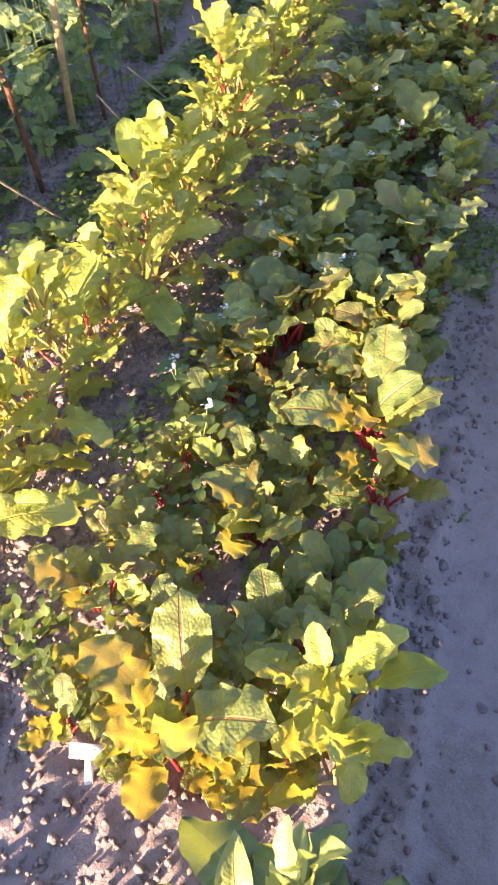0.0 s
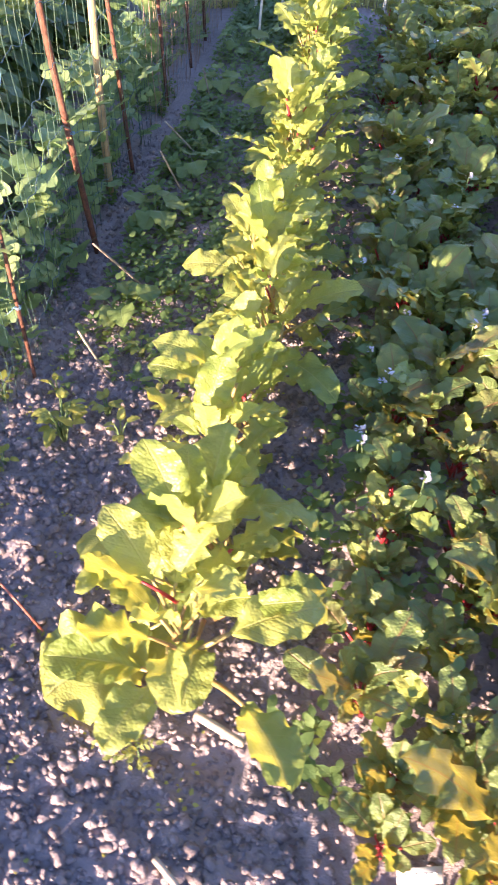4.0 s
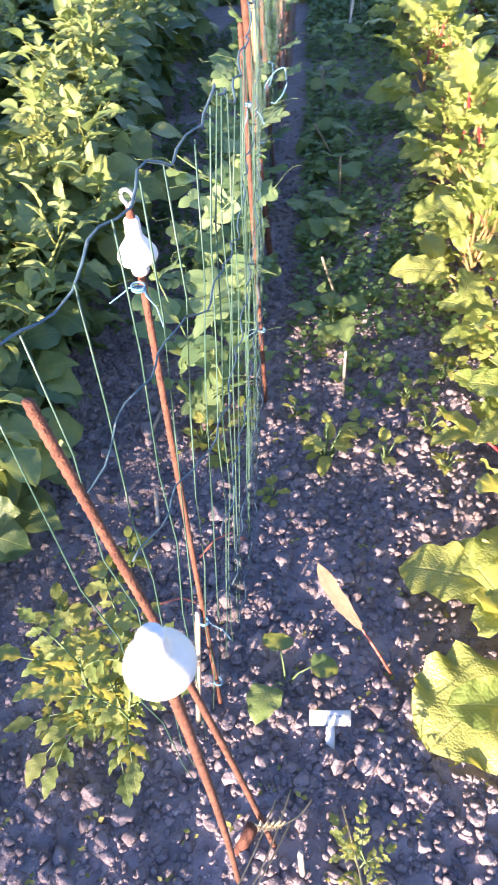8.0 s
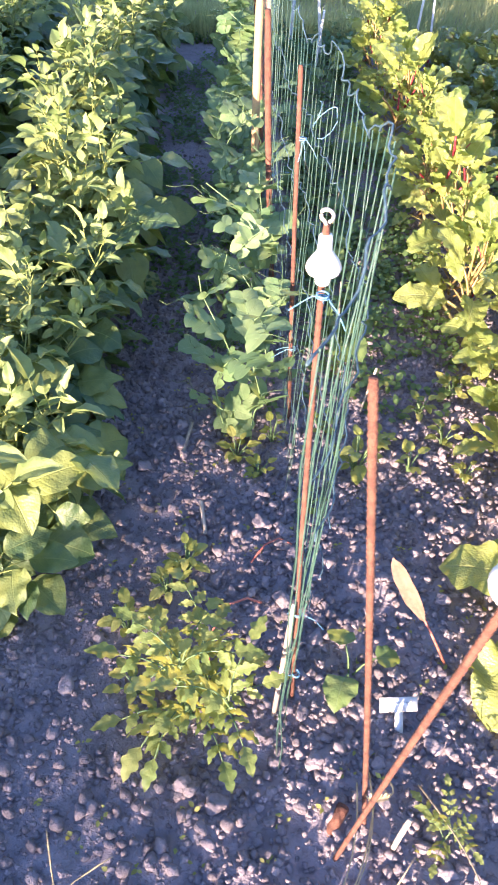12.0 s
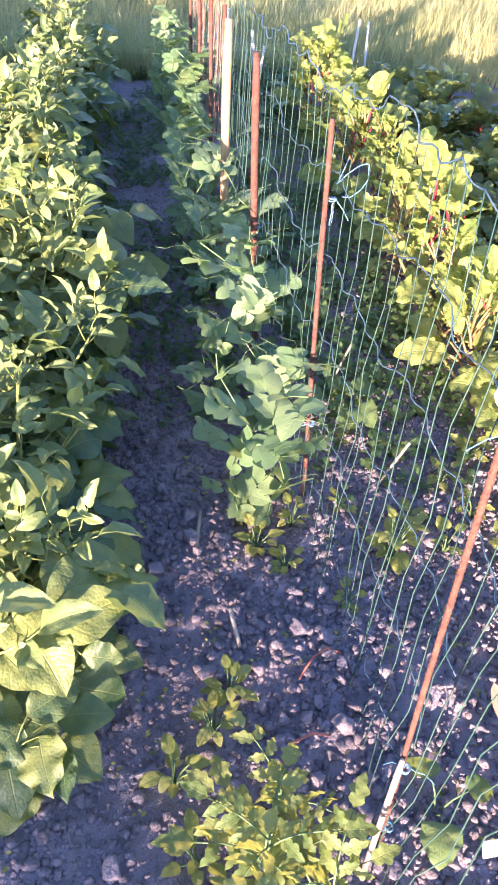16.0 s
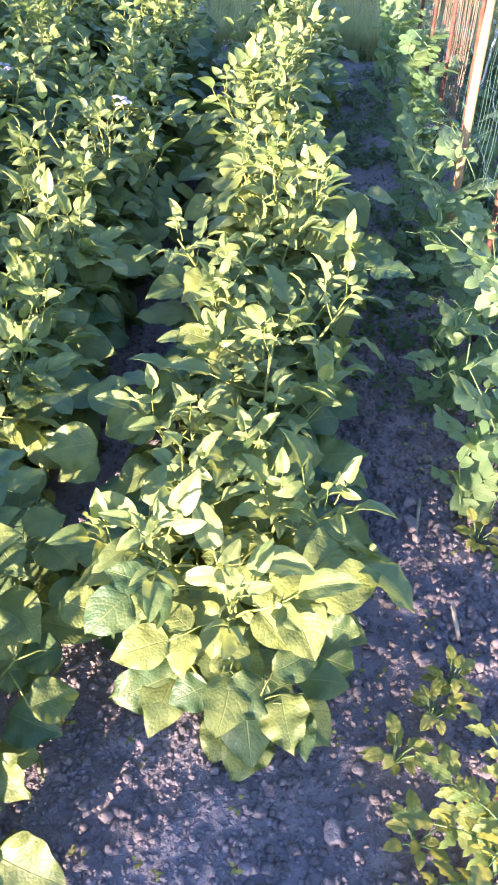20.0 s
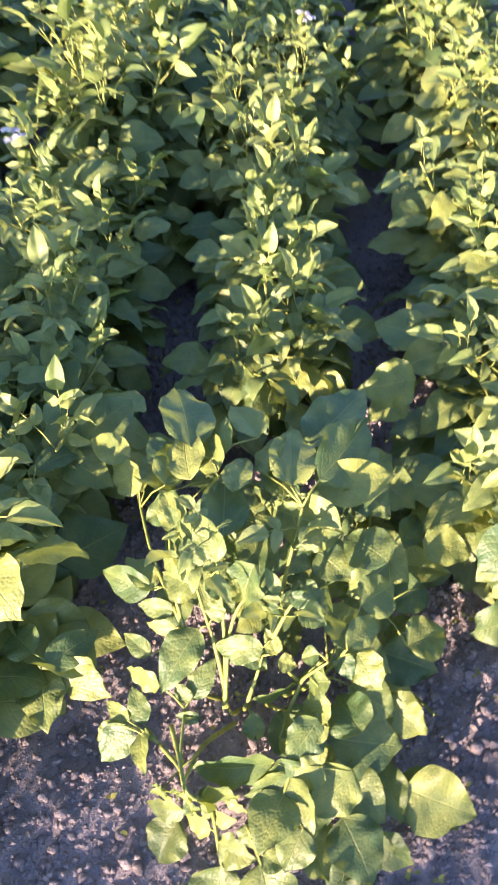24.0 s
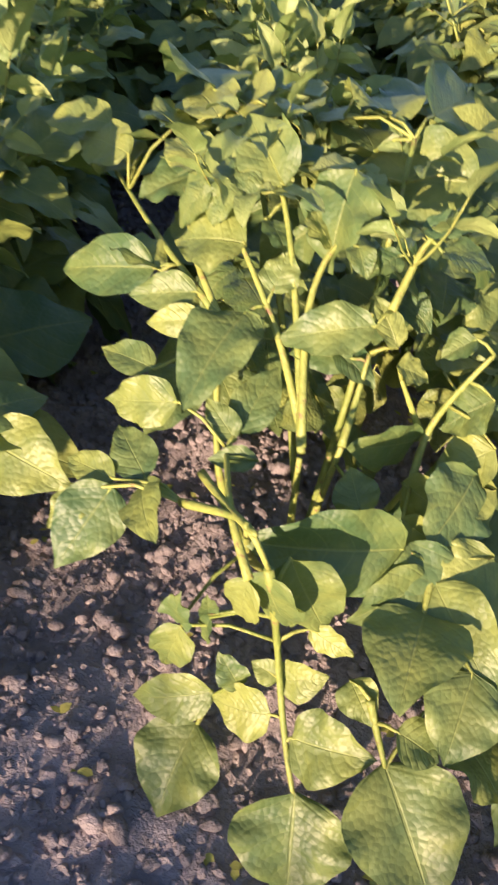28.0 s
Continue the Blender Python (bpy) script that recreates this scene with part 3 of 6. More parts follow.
near_potatoes = [potato_plant(300 + k, stems=5 + k % 2, tall=0.38 + 0.025 * (k % 4), fine=True, spread=0.85, big=1.28) for k in range(5)]
bushy_potatoes = [potato_plant(320 + k, stems=6 + k % 2, tall=0.39 + 0.025 * (k % 4), fine=True, spread=1.0, big=1.32) for k in range(4)]
far_potatoes = [potato_plant(340 + k, stems=6 + k % 2, tall=0.40 + 0.025 * (k % 4), join=True, spread=0.95, big=1.28) for k in range(6)]
used = set()


def place(pool, k, m):
    ob = pool[k % len(pool)]
    if ob in used:
        return copy_thing(ob, m)
    used.add(ob)
    ob.matrix_basis = m
    return ob


rg = random.Random(9)
n = 0
for row, first in zip(POTATO_ROWS, (1.14, 1.52, 0.66, 0.3, 0.1, 0.0)):
    r = first
    while r < 5.15:
        near = row > -3.6 and r < 2.3
        m = turned(row + rg.uniform(-0.05, 0.05), r, rg.uniform(0, math.tau), rg.uniform(0.92, 1.12) * (1.0 - 0.20 * float(smooth(2.4, 4.4, r))))
        place((bushy_potatoes if row > -2.5 else near_potatoes) if near else far_potatoes, n * 5 + rg.randrange(6), m)
        n += 1
        r += (rg.uniform(0.25, 0.32) if r < 2.7 else rg.uniform(0.22, 0.28)) if row > -3.8 else rg.uniform(0.28, 0.34)


# the potato plant that the walk ends at, built leaf by leaf: foot, tip and width of each
def broad_leaf(plant, base, row, face, lot, stems=(), mat=POTATO, grow=1.0):
    """One leaflet of the plant from its foot to its tip, on a thin stalk to the nearest stem."""
    foot, tip, width = Vector(row[:3]) - base, Vector(row[3:6]) - base, row[6] * grow
    tip = foot + (tip - foot) * grow
    y = (tip - foot).normalized()
    lean = Vector(face) + Vector((lot.uniform(-0.5, 0.4), lot.uniform(-0.55, 0.5), lot.uniform(-0.25, 0.25)))
    z = (lean - y * lean.dot(y)).normalized()
    span, curl = (tip - foot).length, lot.uniform(0.25, 0.75)
    bend = math.sin(curl / 2) / (curl / 2)
    g = Geo()
    m = Matrix.Translation(foot) @ Matrix((y.cross(z), y, z)).transposed().to_4x4() @ Matrix.Rotation(curl * 0.5, 4, "X")
    g.leaflet(m, span / bend, width * 1.1, pointed(lot.uniform(0.0, 0.5)), fold=lot.uniform(0.05, 0.45), curl=curl, wave=lot.uniform(0.03, 0.085), nv=16, na=10, phase=lot.uniform(0, 6), twist=lot.uniform(-0.2, 0.2), pucker=0.045)
    near = min(stems, key=lambda p: (p - foot).length) if stems else foot
    if 0.004 < (near - foot).length < 0.11:
        sag = Vector((0, 0, 0.12 * (near - foot).length))
        g.tube([near, near.lerp(foot, 0.5) + sag, foot, foot + y * 0.012], [0.0018, 0.0016, 0.0014, 0.0010], 5, slot=1)
    child("leaf", g.mesh("leaf", [mat, POTATO_STEM]), plant)


def stem_of(plant, base, line, rad=0.0045):
    """A stem along a few places, smoothed; its points in the plant's own axes."""
    pts = [Vector(p) - base for p in line]
    run = [along(pts, t / 11) for t in range(12)]
    for _ in range(2):
        run = [run[0]] + [(run[i - 1] + run[i] * 2 + run[i + 1]) / 4 for i in range(1, 11)] + [run[-1]]
    g = Geo()
    g.tube(run, [rad * (1 - 0.5 * i / 11) for i in range(12)], 8, slot=0)
    child("stem", g.mesh("stem", [POTATO_STEM]), plant)
    return run


FRONT = Vector((-2.475, 1.76, 0.0))
front = new("potato_plant")
front.location = FRONT
LOW_SPRAY = [
    (-2.719, 1.402, 0.065, -2.761, 1.365, 0.010, 0.066), (-2.705, 1.404, 0.101, -2.762, 1.440, 0.068, 0.038), (-2.670, 1.363, 0.113, -2.704, 1.400, 0.095, 0.043),
    (-2.660, 1.344, 0.106, -2.614, 1.302, 0.121, 0.050), (-2.663, 1.318, 0.072, -2.680, 1.276, 0.010, 0.082), (-2.607, 1.296, 0.124, -2.599, 1.218, 0.068, 0.080),
    (-2.661, 1.372, 0.142, -2.632, 1.354, 0.158, 0.030), (-2.662, 1.373, 0.143, -2.679, 1.388, 0.150, 0.019), (-2.729, 1.415, 0.178, -2.738, 1.431, 0.117, 0.032),
    (-2.710, 1.402, 0.196, -2.710, 1.408, 0.160, 0.018), (-2.712, 1.402, 0.200, -2.715, 1.398, 0.226, 0.013), (-2.731, 1.416, 0.181, -2.732, 1.408, 0.221, 0.025),
    (-2.688, 1.389, 0.120, -2.701, 1.404, 0.149, 0.023),
]
HANGING = [
    (-2.696, 1.366, 0.269, -2.691, 1.380, 0.215, 0.028), (-2.687, 1.360, 0.279, -2.660, 1.374, 0.207, 0.039), (-2.664, 1.374, 0.273, -2.630, 1.376, 0.191, 0.047),
    (-2.540, 1.381, 0.211, -2.609, 1.373, 0.195, 0.044), (-2.555, 1.360, 0.201, -2.609, 1.293, 0.196, 0.068), (-2.539, 1.377, 0.210, -2.529, 1.296, 0.176, 0.052),
    (-2.560, 1.396, 0.234, -2.679, 1.414, 0.255, 0.065), (-2.543, 1.431, 0.230, -2.515, 1.386, 0.220, 0.027), (-2.528, 1.464, 0.238, -2.498, 1.410, 0.232, 0.041),
    (-2.580, 1.433, 0.240, -2.576, 1.468, 0.258, 0.033), (-2.497, 1.501, 0.250, -2.570, 1.485, 0.268, 0.046), (-2.640, 1.377, 0.190, -2.614, 1.355, 0.177, 0.020),
    (-2.539, 1.311, 0.185, -2.576, 1.272, 0.151, 0.053),
]
MIDDLE_A = [
    (-2.664, 1.498, 0.288, -2.619, 1.537, 0.317, 0.033), (-2.667, 1.493, 0.286, -2.682, 1.520, 0.308, 0.022), (-2.657, 1.468, 0.283, -2.690, 1.482, 0.280, 0.018),
    (-2.763, 1.493, 0.261, -2.812, 1.470, 0.212, 0.048), (-2.743, 1.478, 0.269, -2.748, 1.412, 0.274, 0.033), (-2.739, 1.484, 0.269, -2.748, 1.542, 0.278, 0.032),
    (-2.761, 1.497, 0.263, -2.790, 1.538, 0.258, 0.025), (-2.779, 1.502, 0.254, -2.813, 1.494, 0.229, 0.028), (-2.635, 1.577, 0.350, -2.702, 1.512, 0.309, 0.055),
    (-2.666, 1.591, 0.340, -2.707, 1.617, 0.328, 0.025), (-2.713, 1.573, 0.309, -2.746, 1.619, 0.306, 0.028), (-2.705, 1.520, 0.310, -2.750, 1.571, 0.286, 0.036),
    (-2.546, 1.520, 0.357, -2.613, 1.549, 0.337, 0.038),
]
MIDDLE_B = [
    (-2.559, 1.522, 0.328, -2.596, 1.537, 0.328, 0.020), (-2.692, 1.660, 0.357, -2.747, 1.712, 0.338, 0.039), (-2.688, 1.655, 0.357, -2.715, 1.709, 0.356, 0.030),
    (-2.665, 1.616, 0.353, -2.705, 1.640, 0.343, 0.024), (-2.622, 1.622, 0.390, -2.659, 1.660, 0.379, 0.045), (-2.540, 1.602, 0.454, -2.559, 1.583, 0.398, 0.052),
    (-2.675, 1.829, 0.391, -2.689, 1.913, 0.383, 0.043), (-2.631, 1.707, 0.423, -2.642, 1.772, 0.427, 0.033), (-2.598, 1.665, 0.447, -2.637, 1.707, 0.416, 0.045),
    (-2.588, 1.633, 0.433, -2.597, 1.682, 0.463, 0.038), (-2.499, 1.556, 0.419, -2.469, 1.537, 0.427, 0.018), (-2.527, 1.512, 0.339, -2.536, 1.535, 0.365, 0.018),
    (-2.526, 1.509, 0.324, -2.506, 1.502, 0.314, 0.020),
]
SHADED = [
    (-2.457, 1.466, 0.308, -2.483, 1.487, 0.270, 0.042), (-2.460, 1.445, 0.275, -2.495, 1.463, 0.237, 0.046), (-2.468, 1.421, 0.253, -2.508, 1.436, 0.232, 0.040),
    (-2.490, 1.378, 0.225, -2.540, 1.372, 0.206, 0.045), (-2.619, 1.342, 0.166, -2.615, 1.311, 0.154, 0.028), (-2.604, 1.296, 0.163, -2.577, 1.278, 0.142, 0.032),
    (-2.613, 1.578, 0.365, -2.592, 1.593, 0.391, 0.030), (-2.575, 1.535, 0.338, -2.545, 1.510, 0.307, 0.030), (-2.513, 1.555, 0.399, -2.540, 1.555, 0.383, 0.026),
    (-2.487, 1.539, 0.407, -2.456, 1.512, 0.399, 0.035), (-2.468, 1.493, 0.351, -2.491, 1.500, 0.332, 0.026), (-2.562, 1.581, 0.397, -2.576, 1.607, 0.420, 0.031),
    (-2.603, 1.625, 0.409, -2.596, 1.593, 0.387, 0.027),
]
CROWN = [
    (-2.588, 1.846, 0.460, -2.587, 1.975, 0.440, 0.066), (-2.470, 1.849, 0.450, -2.491, 1.925, 0.437, 0.040), (-2.401, 1.728, 0.460, -2.305, 1.823, 0.446, 0.068),
    (-2.449, 1.724, 0.460, -2.419, 1.829, 0.445, 0.055), (-2.403, 1.740, 0.430, -2.295, 1.747, 0.410, 0.055), (-2.386, 1.648, 0.420, -2.460, 1.724, 0.400, 0.064),
    (-2.688, 1.884, 0.420, -2.735, 1.940, 0.408, 0.037), (-2.628, 1.795, 0.420, -2.678, 1.854, 0.409, 0.039), (-2.613, 1.777, 0.400, -2.666, 1.781, 0.380, 0.043),
    (-2.642, 1.793, 0.440, -2.612, 1.873, 0.427, 0.043), (-2.554, 1.782, 0.460, -2.549, 1.864, 0.442, 0.042), (-2.322, 1.602, 0.380, -2.355, 1.664, 0.360, 0.057),
    (-2.540, 1.737, 0.460, -2.511, 1.797, 0.447, 0.034),
]
FLANK = [
    (-2.422, 1.499, 0.330, -2.428, 1.571, 0.310, 0.040), (-2.421, 1.504, 0.340, -2.355, 1.544, 0.320, 0.040), (-2.427, 1.512, 0.300, -2.417, 1.474, 0.280, 0.031),
    (-2.400, 1.504, 0.300, -2.378, 1.450, 0.279, 0.052), (-2.421, 1.662, 0.360, -2.380, 1.614, 0.337, 0.056), (-2.427, 1.683, 0.360, -2.495, 1.657, 0.340, 0.056),
    (-2.380, 1.559, 0.340, -2.312, 1.596, 0.320, 0.063), (-2.482, 1.434, 0.260, -2.538, 1.396, 0.235, 0.060), (-2.514, 1.381, 0.220, -2.586, 1.370, 0.184, 0.068),
    (-2.443, 1.367, 0.200, -2.523, 1.336, 0.165, 0.077), (-2.422, 1.400, 0.250, -2.433, 1.475, 0.218, 0.069), (-2.467, 1.329, 0.120, -2.447, 1.238, 0.087, 0.082),
    (-2.537, 1.343, 0.100, -2.511, 1.263, 0.068, 0.075),
]
SIDE = [
    (-2.883, 1.631, 0.240, -2.794, 1.686, 0.222, 0.053), (-2.858, 1.637, 0.220, -2.789, 1.571, 0.200, 0.067), (-2.898, 1.648, 0.200, -2.897, 1.545, 0.180, 0.071),
    (-2.900, 1.745, 0.240, -2.871, 1.662, 0.220, 0.061), (-2.897, 1.647, 0.260, -2.938, 1.713, 0.240, 0.059), (-2.931, 1.661, 0.180, -2.970, 1.589, 0.160, 0.070),
    (-2.892, 1.914, 0.300, -2.848, 1.843, 0.275, 0.073), (-2.857, 1.955, 0.360, -2.774, 1.998, 0.340, 0.049), (-2.871, 1.871, 0.360, -2.828, 1.909, 0.340, 0.047),
]
HEAD = [
    (-2.684, 1.814, 0.410, -2.709, 1.886, 0.404, 0.038), (-2.622, 1.821, 0.430, -2.641, 1.896, 0.424, 0.039), (-2.571, 1.676, 0.430, -2.547, 1.779, 0.423, 0.053),
    (-2.462, 1.723, 0.430, -2.441, 1.818, 0.418, 0.049), (-2.388, 1.814, 0.440, -2.284, 1.904, 0.433, 0.069), (-2.396, 1.742, 0.420, -2.296, 1.795, 0.406, 0.057),
    (-2.435, 1.661, 0.390, -2.385, 1.684, 0.381, 0.028), (-2.544, 1.813, 0.460, -2.523, 1.882, 0.457, 0.036), (-2.601, 1.787, 0.450, -2.591, 1.880, 0.442, 0.047),
    (-2.609, 1.686, 0.380, -2.634, 1.766, 0.360, 0.051), (-2.515, 1.722, 0.360, -2.552, 1.739, 0.321, 0.047), (-2.478, 1.765, 0.450, -2.437, 1.836, 0.442, 0.041),
    (-2.315, 1.780, 0.370, -2.282, 1.730, 0.343, 0.055),
]
BETWEEN_HIGH = [
    (-2.444, 1.769, 0.360, -2.399, 1.690, 0.332, 0.079), (-2.507, 1.730, 0.380, -2.526, 1.615, 0.361, 0.059), (-2.321, 1.731, 0.270, -2.260, 1.635, 0.250, 0.086),
    (-2.213, 1.690, 0.280, -2.137, 1.653, 0.260, 0.065), (-2.287, 1.780, 0.340, -2.378, 1.812, 0.322, 0.049), (-2.284, 1.547, 0.190, -2.205, 1.568, 0.167, 0.071),
    (-2.426, 1.583, 0.260, -2.351, 1.598, 0.240, 0.053), (-2.411, 1.557, 0.240, -2.341, 1.499, 0.218, 0.078), (-2.404, 1.498, 0.200, -2.348, 1.445, 0.174, 0.068),
    (-2.350, 1.479, 0.160, -2.296, 1.417, 0.137, 0.071), (-2.282, 1.665, 0.270, -2.366, 1.639, 0.246, 0.076), (-2.220, 1.634, 0.220, -2.297, 1.624, 0.198, 0.067),
    (-2.358, 1.715, 0.300, -2.397, 1.651, 0.278, 0.065),
]
BETWEEN_LOW = [
    (-2.458, 1.439, 0.160, -2.345, 1.408, 0.133, 0.100), (-2.516, 1.431, 0.140, -2.445, 1.371, 0.113, 0.081), (-2.455, 1.389, 0.120, -2.401, 1.316, 0.095, 0.079),
    (-2.479, 1.390, 0.130, -2.527, 1.311, 0.110, 0.057), (-2.349, 1.377, 0.080, -2.284, 1.287, 0.060, 0.084), (-2.439, 1.282, 0.050, -2.509, 1.255, 0.028, 0.065),
    (-2.423, 1.308, 0.070, -2.370, 1.257, 0.045, 0.065), (-2.484, 1.259, 0.040, -2.445, 1.212, 0.016, 0.055), (-2.371, 1.394, 0.100, -2.372, 1.312, 0.080, 0.054),
    (-2.534, 1.489, 0.180, -2.482, 1.424, 0.148, 0.074),
]
FRONT_STEMS = [
    [(-2.56, 1.60, -0.02), (-2.60, 1.52, 0.14), (-2.612, 1.49, 0.26)], [(-2.55, 1.60, -0.02), (-2.58, 1.52, 0.15), (-2.579, 1.484, 0.27)],
    [(-2.53, 1.60, -0.02), (-2.52, 1.52, 0.12), (-2.519, 1.464, 0.237)], [(-2.58, 1.61, -0.02), (-2.66, 1.56, 0.18), (-2.657, 1.585, 0.343)],
    [(-2.56, 1.58, -0.02), (-2.66, 1.47, 0.18), (-2.698, 1.37, 0.315)], [(-2.53, 1.64, -0.02), (-2.50, 1.62, 0.25), (-2.44, 1.69, 0.45)],
    [(-2.50, 1.58, -0.02), (-2.40, 1.48, 0.09), (-2.36, 1.40, 0.10)], [(-2.50, 1.60, -0.02), (-2.38, 1.60, 0.14), (-2.30, 1.61, 0.24)], [(-2.52, 1.58, -0.02), (-2.45, 1.42, 0.09), (-2.43, 1.33, 0.08)],
    [(-2.52, 1.66, -0.02), (-2.54, 1.72, 0.25), (-2.56, 1.82, 0.45)], [(-2.50, 1.60, -0.02), (-2.46, 1.52, 0.18), (-2.42, 1.50, 0.33)],
    [(-2.618, 1.476, 0.277), (-2.605, 1.518, 0.301), (-2.597, 1.561, 0.358), (-2.590, 1.607, 0.406), (-2.590, 1.635, 0.433), (-2.593, 1.663, 0.453)],
    [(-2.616, 1.480, 0.279), (-2.591, 1.558, 0.357), (-2.567, 1.580, 0.394), (-2.546, 1.582, 0.410)],
    [(-2.611, 1.501, 0.288), (-2.614, 1.553, 0.341), (-2.624, 1.612, 0.382), (-2.631, 1.693, 0.419)],
    [(-2.654, 1.580, 0.340), (-2.661, 1.647, 0.372), (-2.650, 1.721, 0.405)],
    [(-2.657, 1.591, 0.345), (-2.684, 1.709, 0.374), (-2.689, 1.929, 0.377)],
    [(-2.519, 1.464, 0.237), (-2.491, 1.501, 0.249), (-2.486, 1.493, 0.284), (-2.470, 1.484, 0.322), (-2.457, 1.481, 0.342)],
    [(-2.491, 1.501, 0.249), (-2.521, 1.506, 0.312)],
    [(-2.579, 1.484, 0.270), (-2.558, 1.509, 0.299), (-2.548, 1.518, 0.334)],
    [(-2.530, 1.526, 0.366), (-2.500, 1.548, 0.405), (-2.490, 1.548, 0.418)],
    [(-2.700, 1.470, 0.278), (-2.697, 1.416, 0.290), (-2.698, 1.361, 0.318), (-2.686, 1.358, 0.284)],
    [(-2.721, 1.447, 0.273), (-2.696, 1.395, 0.300), (-2.698, 1.355, 0.321)],
    [(-2.686, 1.358, 0.284), (-2.664, 1.383, 0.188), (-2.663, 1.361, 0.121), (-2.665, 1.330, 0.083), (-2.664, 1.315, 0.066)],
    [(-2.614, 1.320, 0.170), (-2.611, 1.308, 0.148), (-2.607, 1.293, 0.123)],
    [(-2.707, 1.404, 0.094), (-2.719, 1.401, 0.065)],
    [(-2.537, 1.386, 0.214), (-2.556, 1.359, 0.200)],
    [(-2.696, 1.366, 0.269), (-2.698, 1.406, 0.294), (-2.676, 1.488, 0.284)],
]
lot = random.Random(35)
nodes = []
for k, line in enumerate(FRONT_STEMS):
    nodes += stem_of(front, FRONT, line, 0.0050 if k < 11 else 0.0037)
for rows, face in ((LOW_SPRAY, (-0.35, -0.55, 0.6)), (HANGING, (-0.45, -0.70, 0.35)), (MIDDLE_A, (-0.2, -0.5, 0.7)), (MIDDLE_B, (-0.2, -0.45, 0.75)), (SHADED, (-0.1, -0.3, 0.9)), (CROWN, (-0.15, -0.35, 0.85)), (FLANK, (-0.1, -0.4, 0.8)), (HEAD, (-0.15, -0.4, 0.8)), (BETWEEN_HIGH, (-0.1, -0.4, 0.85)), (BETWEEN_LOW, (-0.1, -0.45, 0.8))):
    for row in rows:
        broad_leaf(front, FRONT, row, face, lot, nodes, grow=1.34 if rows in (CROWN, MIDDLE_B, HEAD) else 1.06)
for p in [n for n in nodes if n.z > 0.30 and n.y > -0.22 and n.x > -0.12][::7]:   # compound leaves on the upper stems, pointing away from the plant's middle
    k = lot.randrange(8)
    away = math.atan2(p.y + 0.16, p.x + 0.08) - math.pi / 2
    child("leaf", POOL["fine_full"][k][1], front, aim(p, away + lot.uniform(-1.2, 1.2), lot.uniform(-0.2, 0.5), lot.uniform(-0.5, 0.5), lot.uniform(0.45, 0.62)))
for p in [n for n in nodes if n.z > 0.38][::9]:   # young leaves round the shoot tips
    for i in range(3):
        k = lot.randrange(5)
        child("leaf", POOL["fine_young"][k][1], front, aim(p, i * 1.9 + lot.uniform(-0.4, 0.4), lot.uniform(0.2, 1.0), 0, lot.uniform(0.35, 0.6)))
for i in range(26):   # shaded leaves low behind the stems
    p = Vector((lot.uniform(-0.12, 0.32), lot.uniform(-0.06, 0.26), lot.uniform(0.06, 0.24)))
    child("leaf", POOL["fine_full"][i % 8][1], front, aim(p, lot.uniform(2.0, 4.2), lot.uniform(-0.2, 0.4), lot.uniform(-0.4, 0.4), lot.uniform(0.6, 0.9)))
tagged(front, "potato plant at the row's end, broad sunlit leaves over soil", "potato plant", "potato rows")

# broad leaves at the foot of the first row's front plant
edge = new("potato_plant")
EDGE = Vector((-1.95, 1.60, 0.0))
edge.location = EDGE
EDGE_LOW = [
    (-1.858, 1.473, 0.210, -1.860, 1.372, 0.190, 0.086), (-1.882, 1.500, 0.220, -1.968, 1.457, 0.200, 0.080), (-1.823, 1.500, 0.200, -1.725, 1.479, 0.180, 0.072),
    (-1.868, 1.499, 0.240, -1.766, 1.545, 0.220, 0.065), (-1.829, 1.446, 0.200, -1.843, 1.358, 0.186, 0.045), (-1.832, 1.502, 0.120, -1.774, 1.413, 0.098, 0.090),
    (-2.029, 1.579, 0.160, -2.153, 1.564, 0.140, 0.102), (-2.007, 1.573, 0.200, -2.092, 1.642, 0.180, 0.077), (-1.975, 1.532, 0.180, -2.048, 1.528, 0.150, 0.066),
    (-1.887, 1.489, 0.080, -1.959, 1.404, 0.060, 0.093), (-1.946, 1.513, 0.080, -1.986, 1.444, 0.056, 0.069),
]
EDGE_HIGH = [
    (-1.910, 1.595, 0.280, -1.996, 1.652, 0.260, 0.081), (-1.909, 1.608, 0.270, -1.961, 1.532, 0.250, 0.064), (-1.799, 1.609, 0.280, -1.712, 1.613, 0.260, 0.051),
    (-1.755, 1.579, 0.240, -1.684, 1.555, 0.220, 0.058), (-1.823, 1.587, 0.300, -1.815, 1.678, 0.280, 0.065), (-2.041, 1.670, 0.300, -2.067, 1.755, 0.286, 0.045),
    (-2.034, 1.655, 0.300, -1.969, 1.727, 0.287, 0.049), (-2.013, 1.846, 0.330, -1.927, 1.768, 0.305, 0.099), (-1.850, 1.724, 0.300, -1.923, 1.715, 0.274, 0.065),
    (-1.688, 1.950, 0.360, -1.785, 1.854, 0.340, 0.104), (-1.630, 1.764, 0.200, -1.585, 1.697, 0.174, 0.071),
]
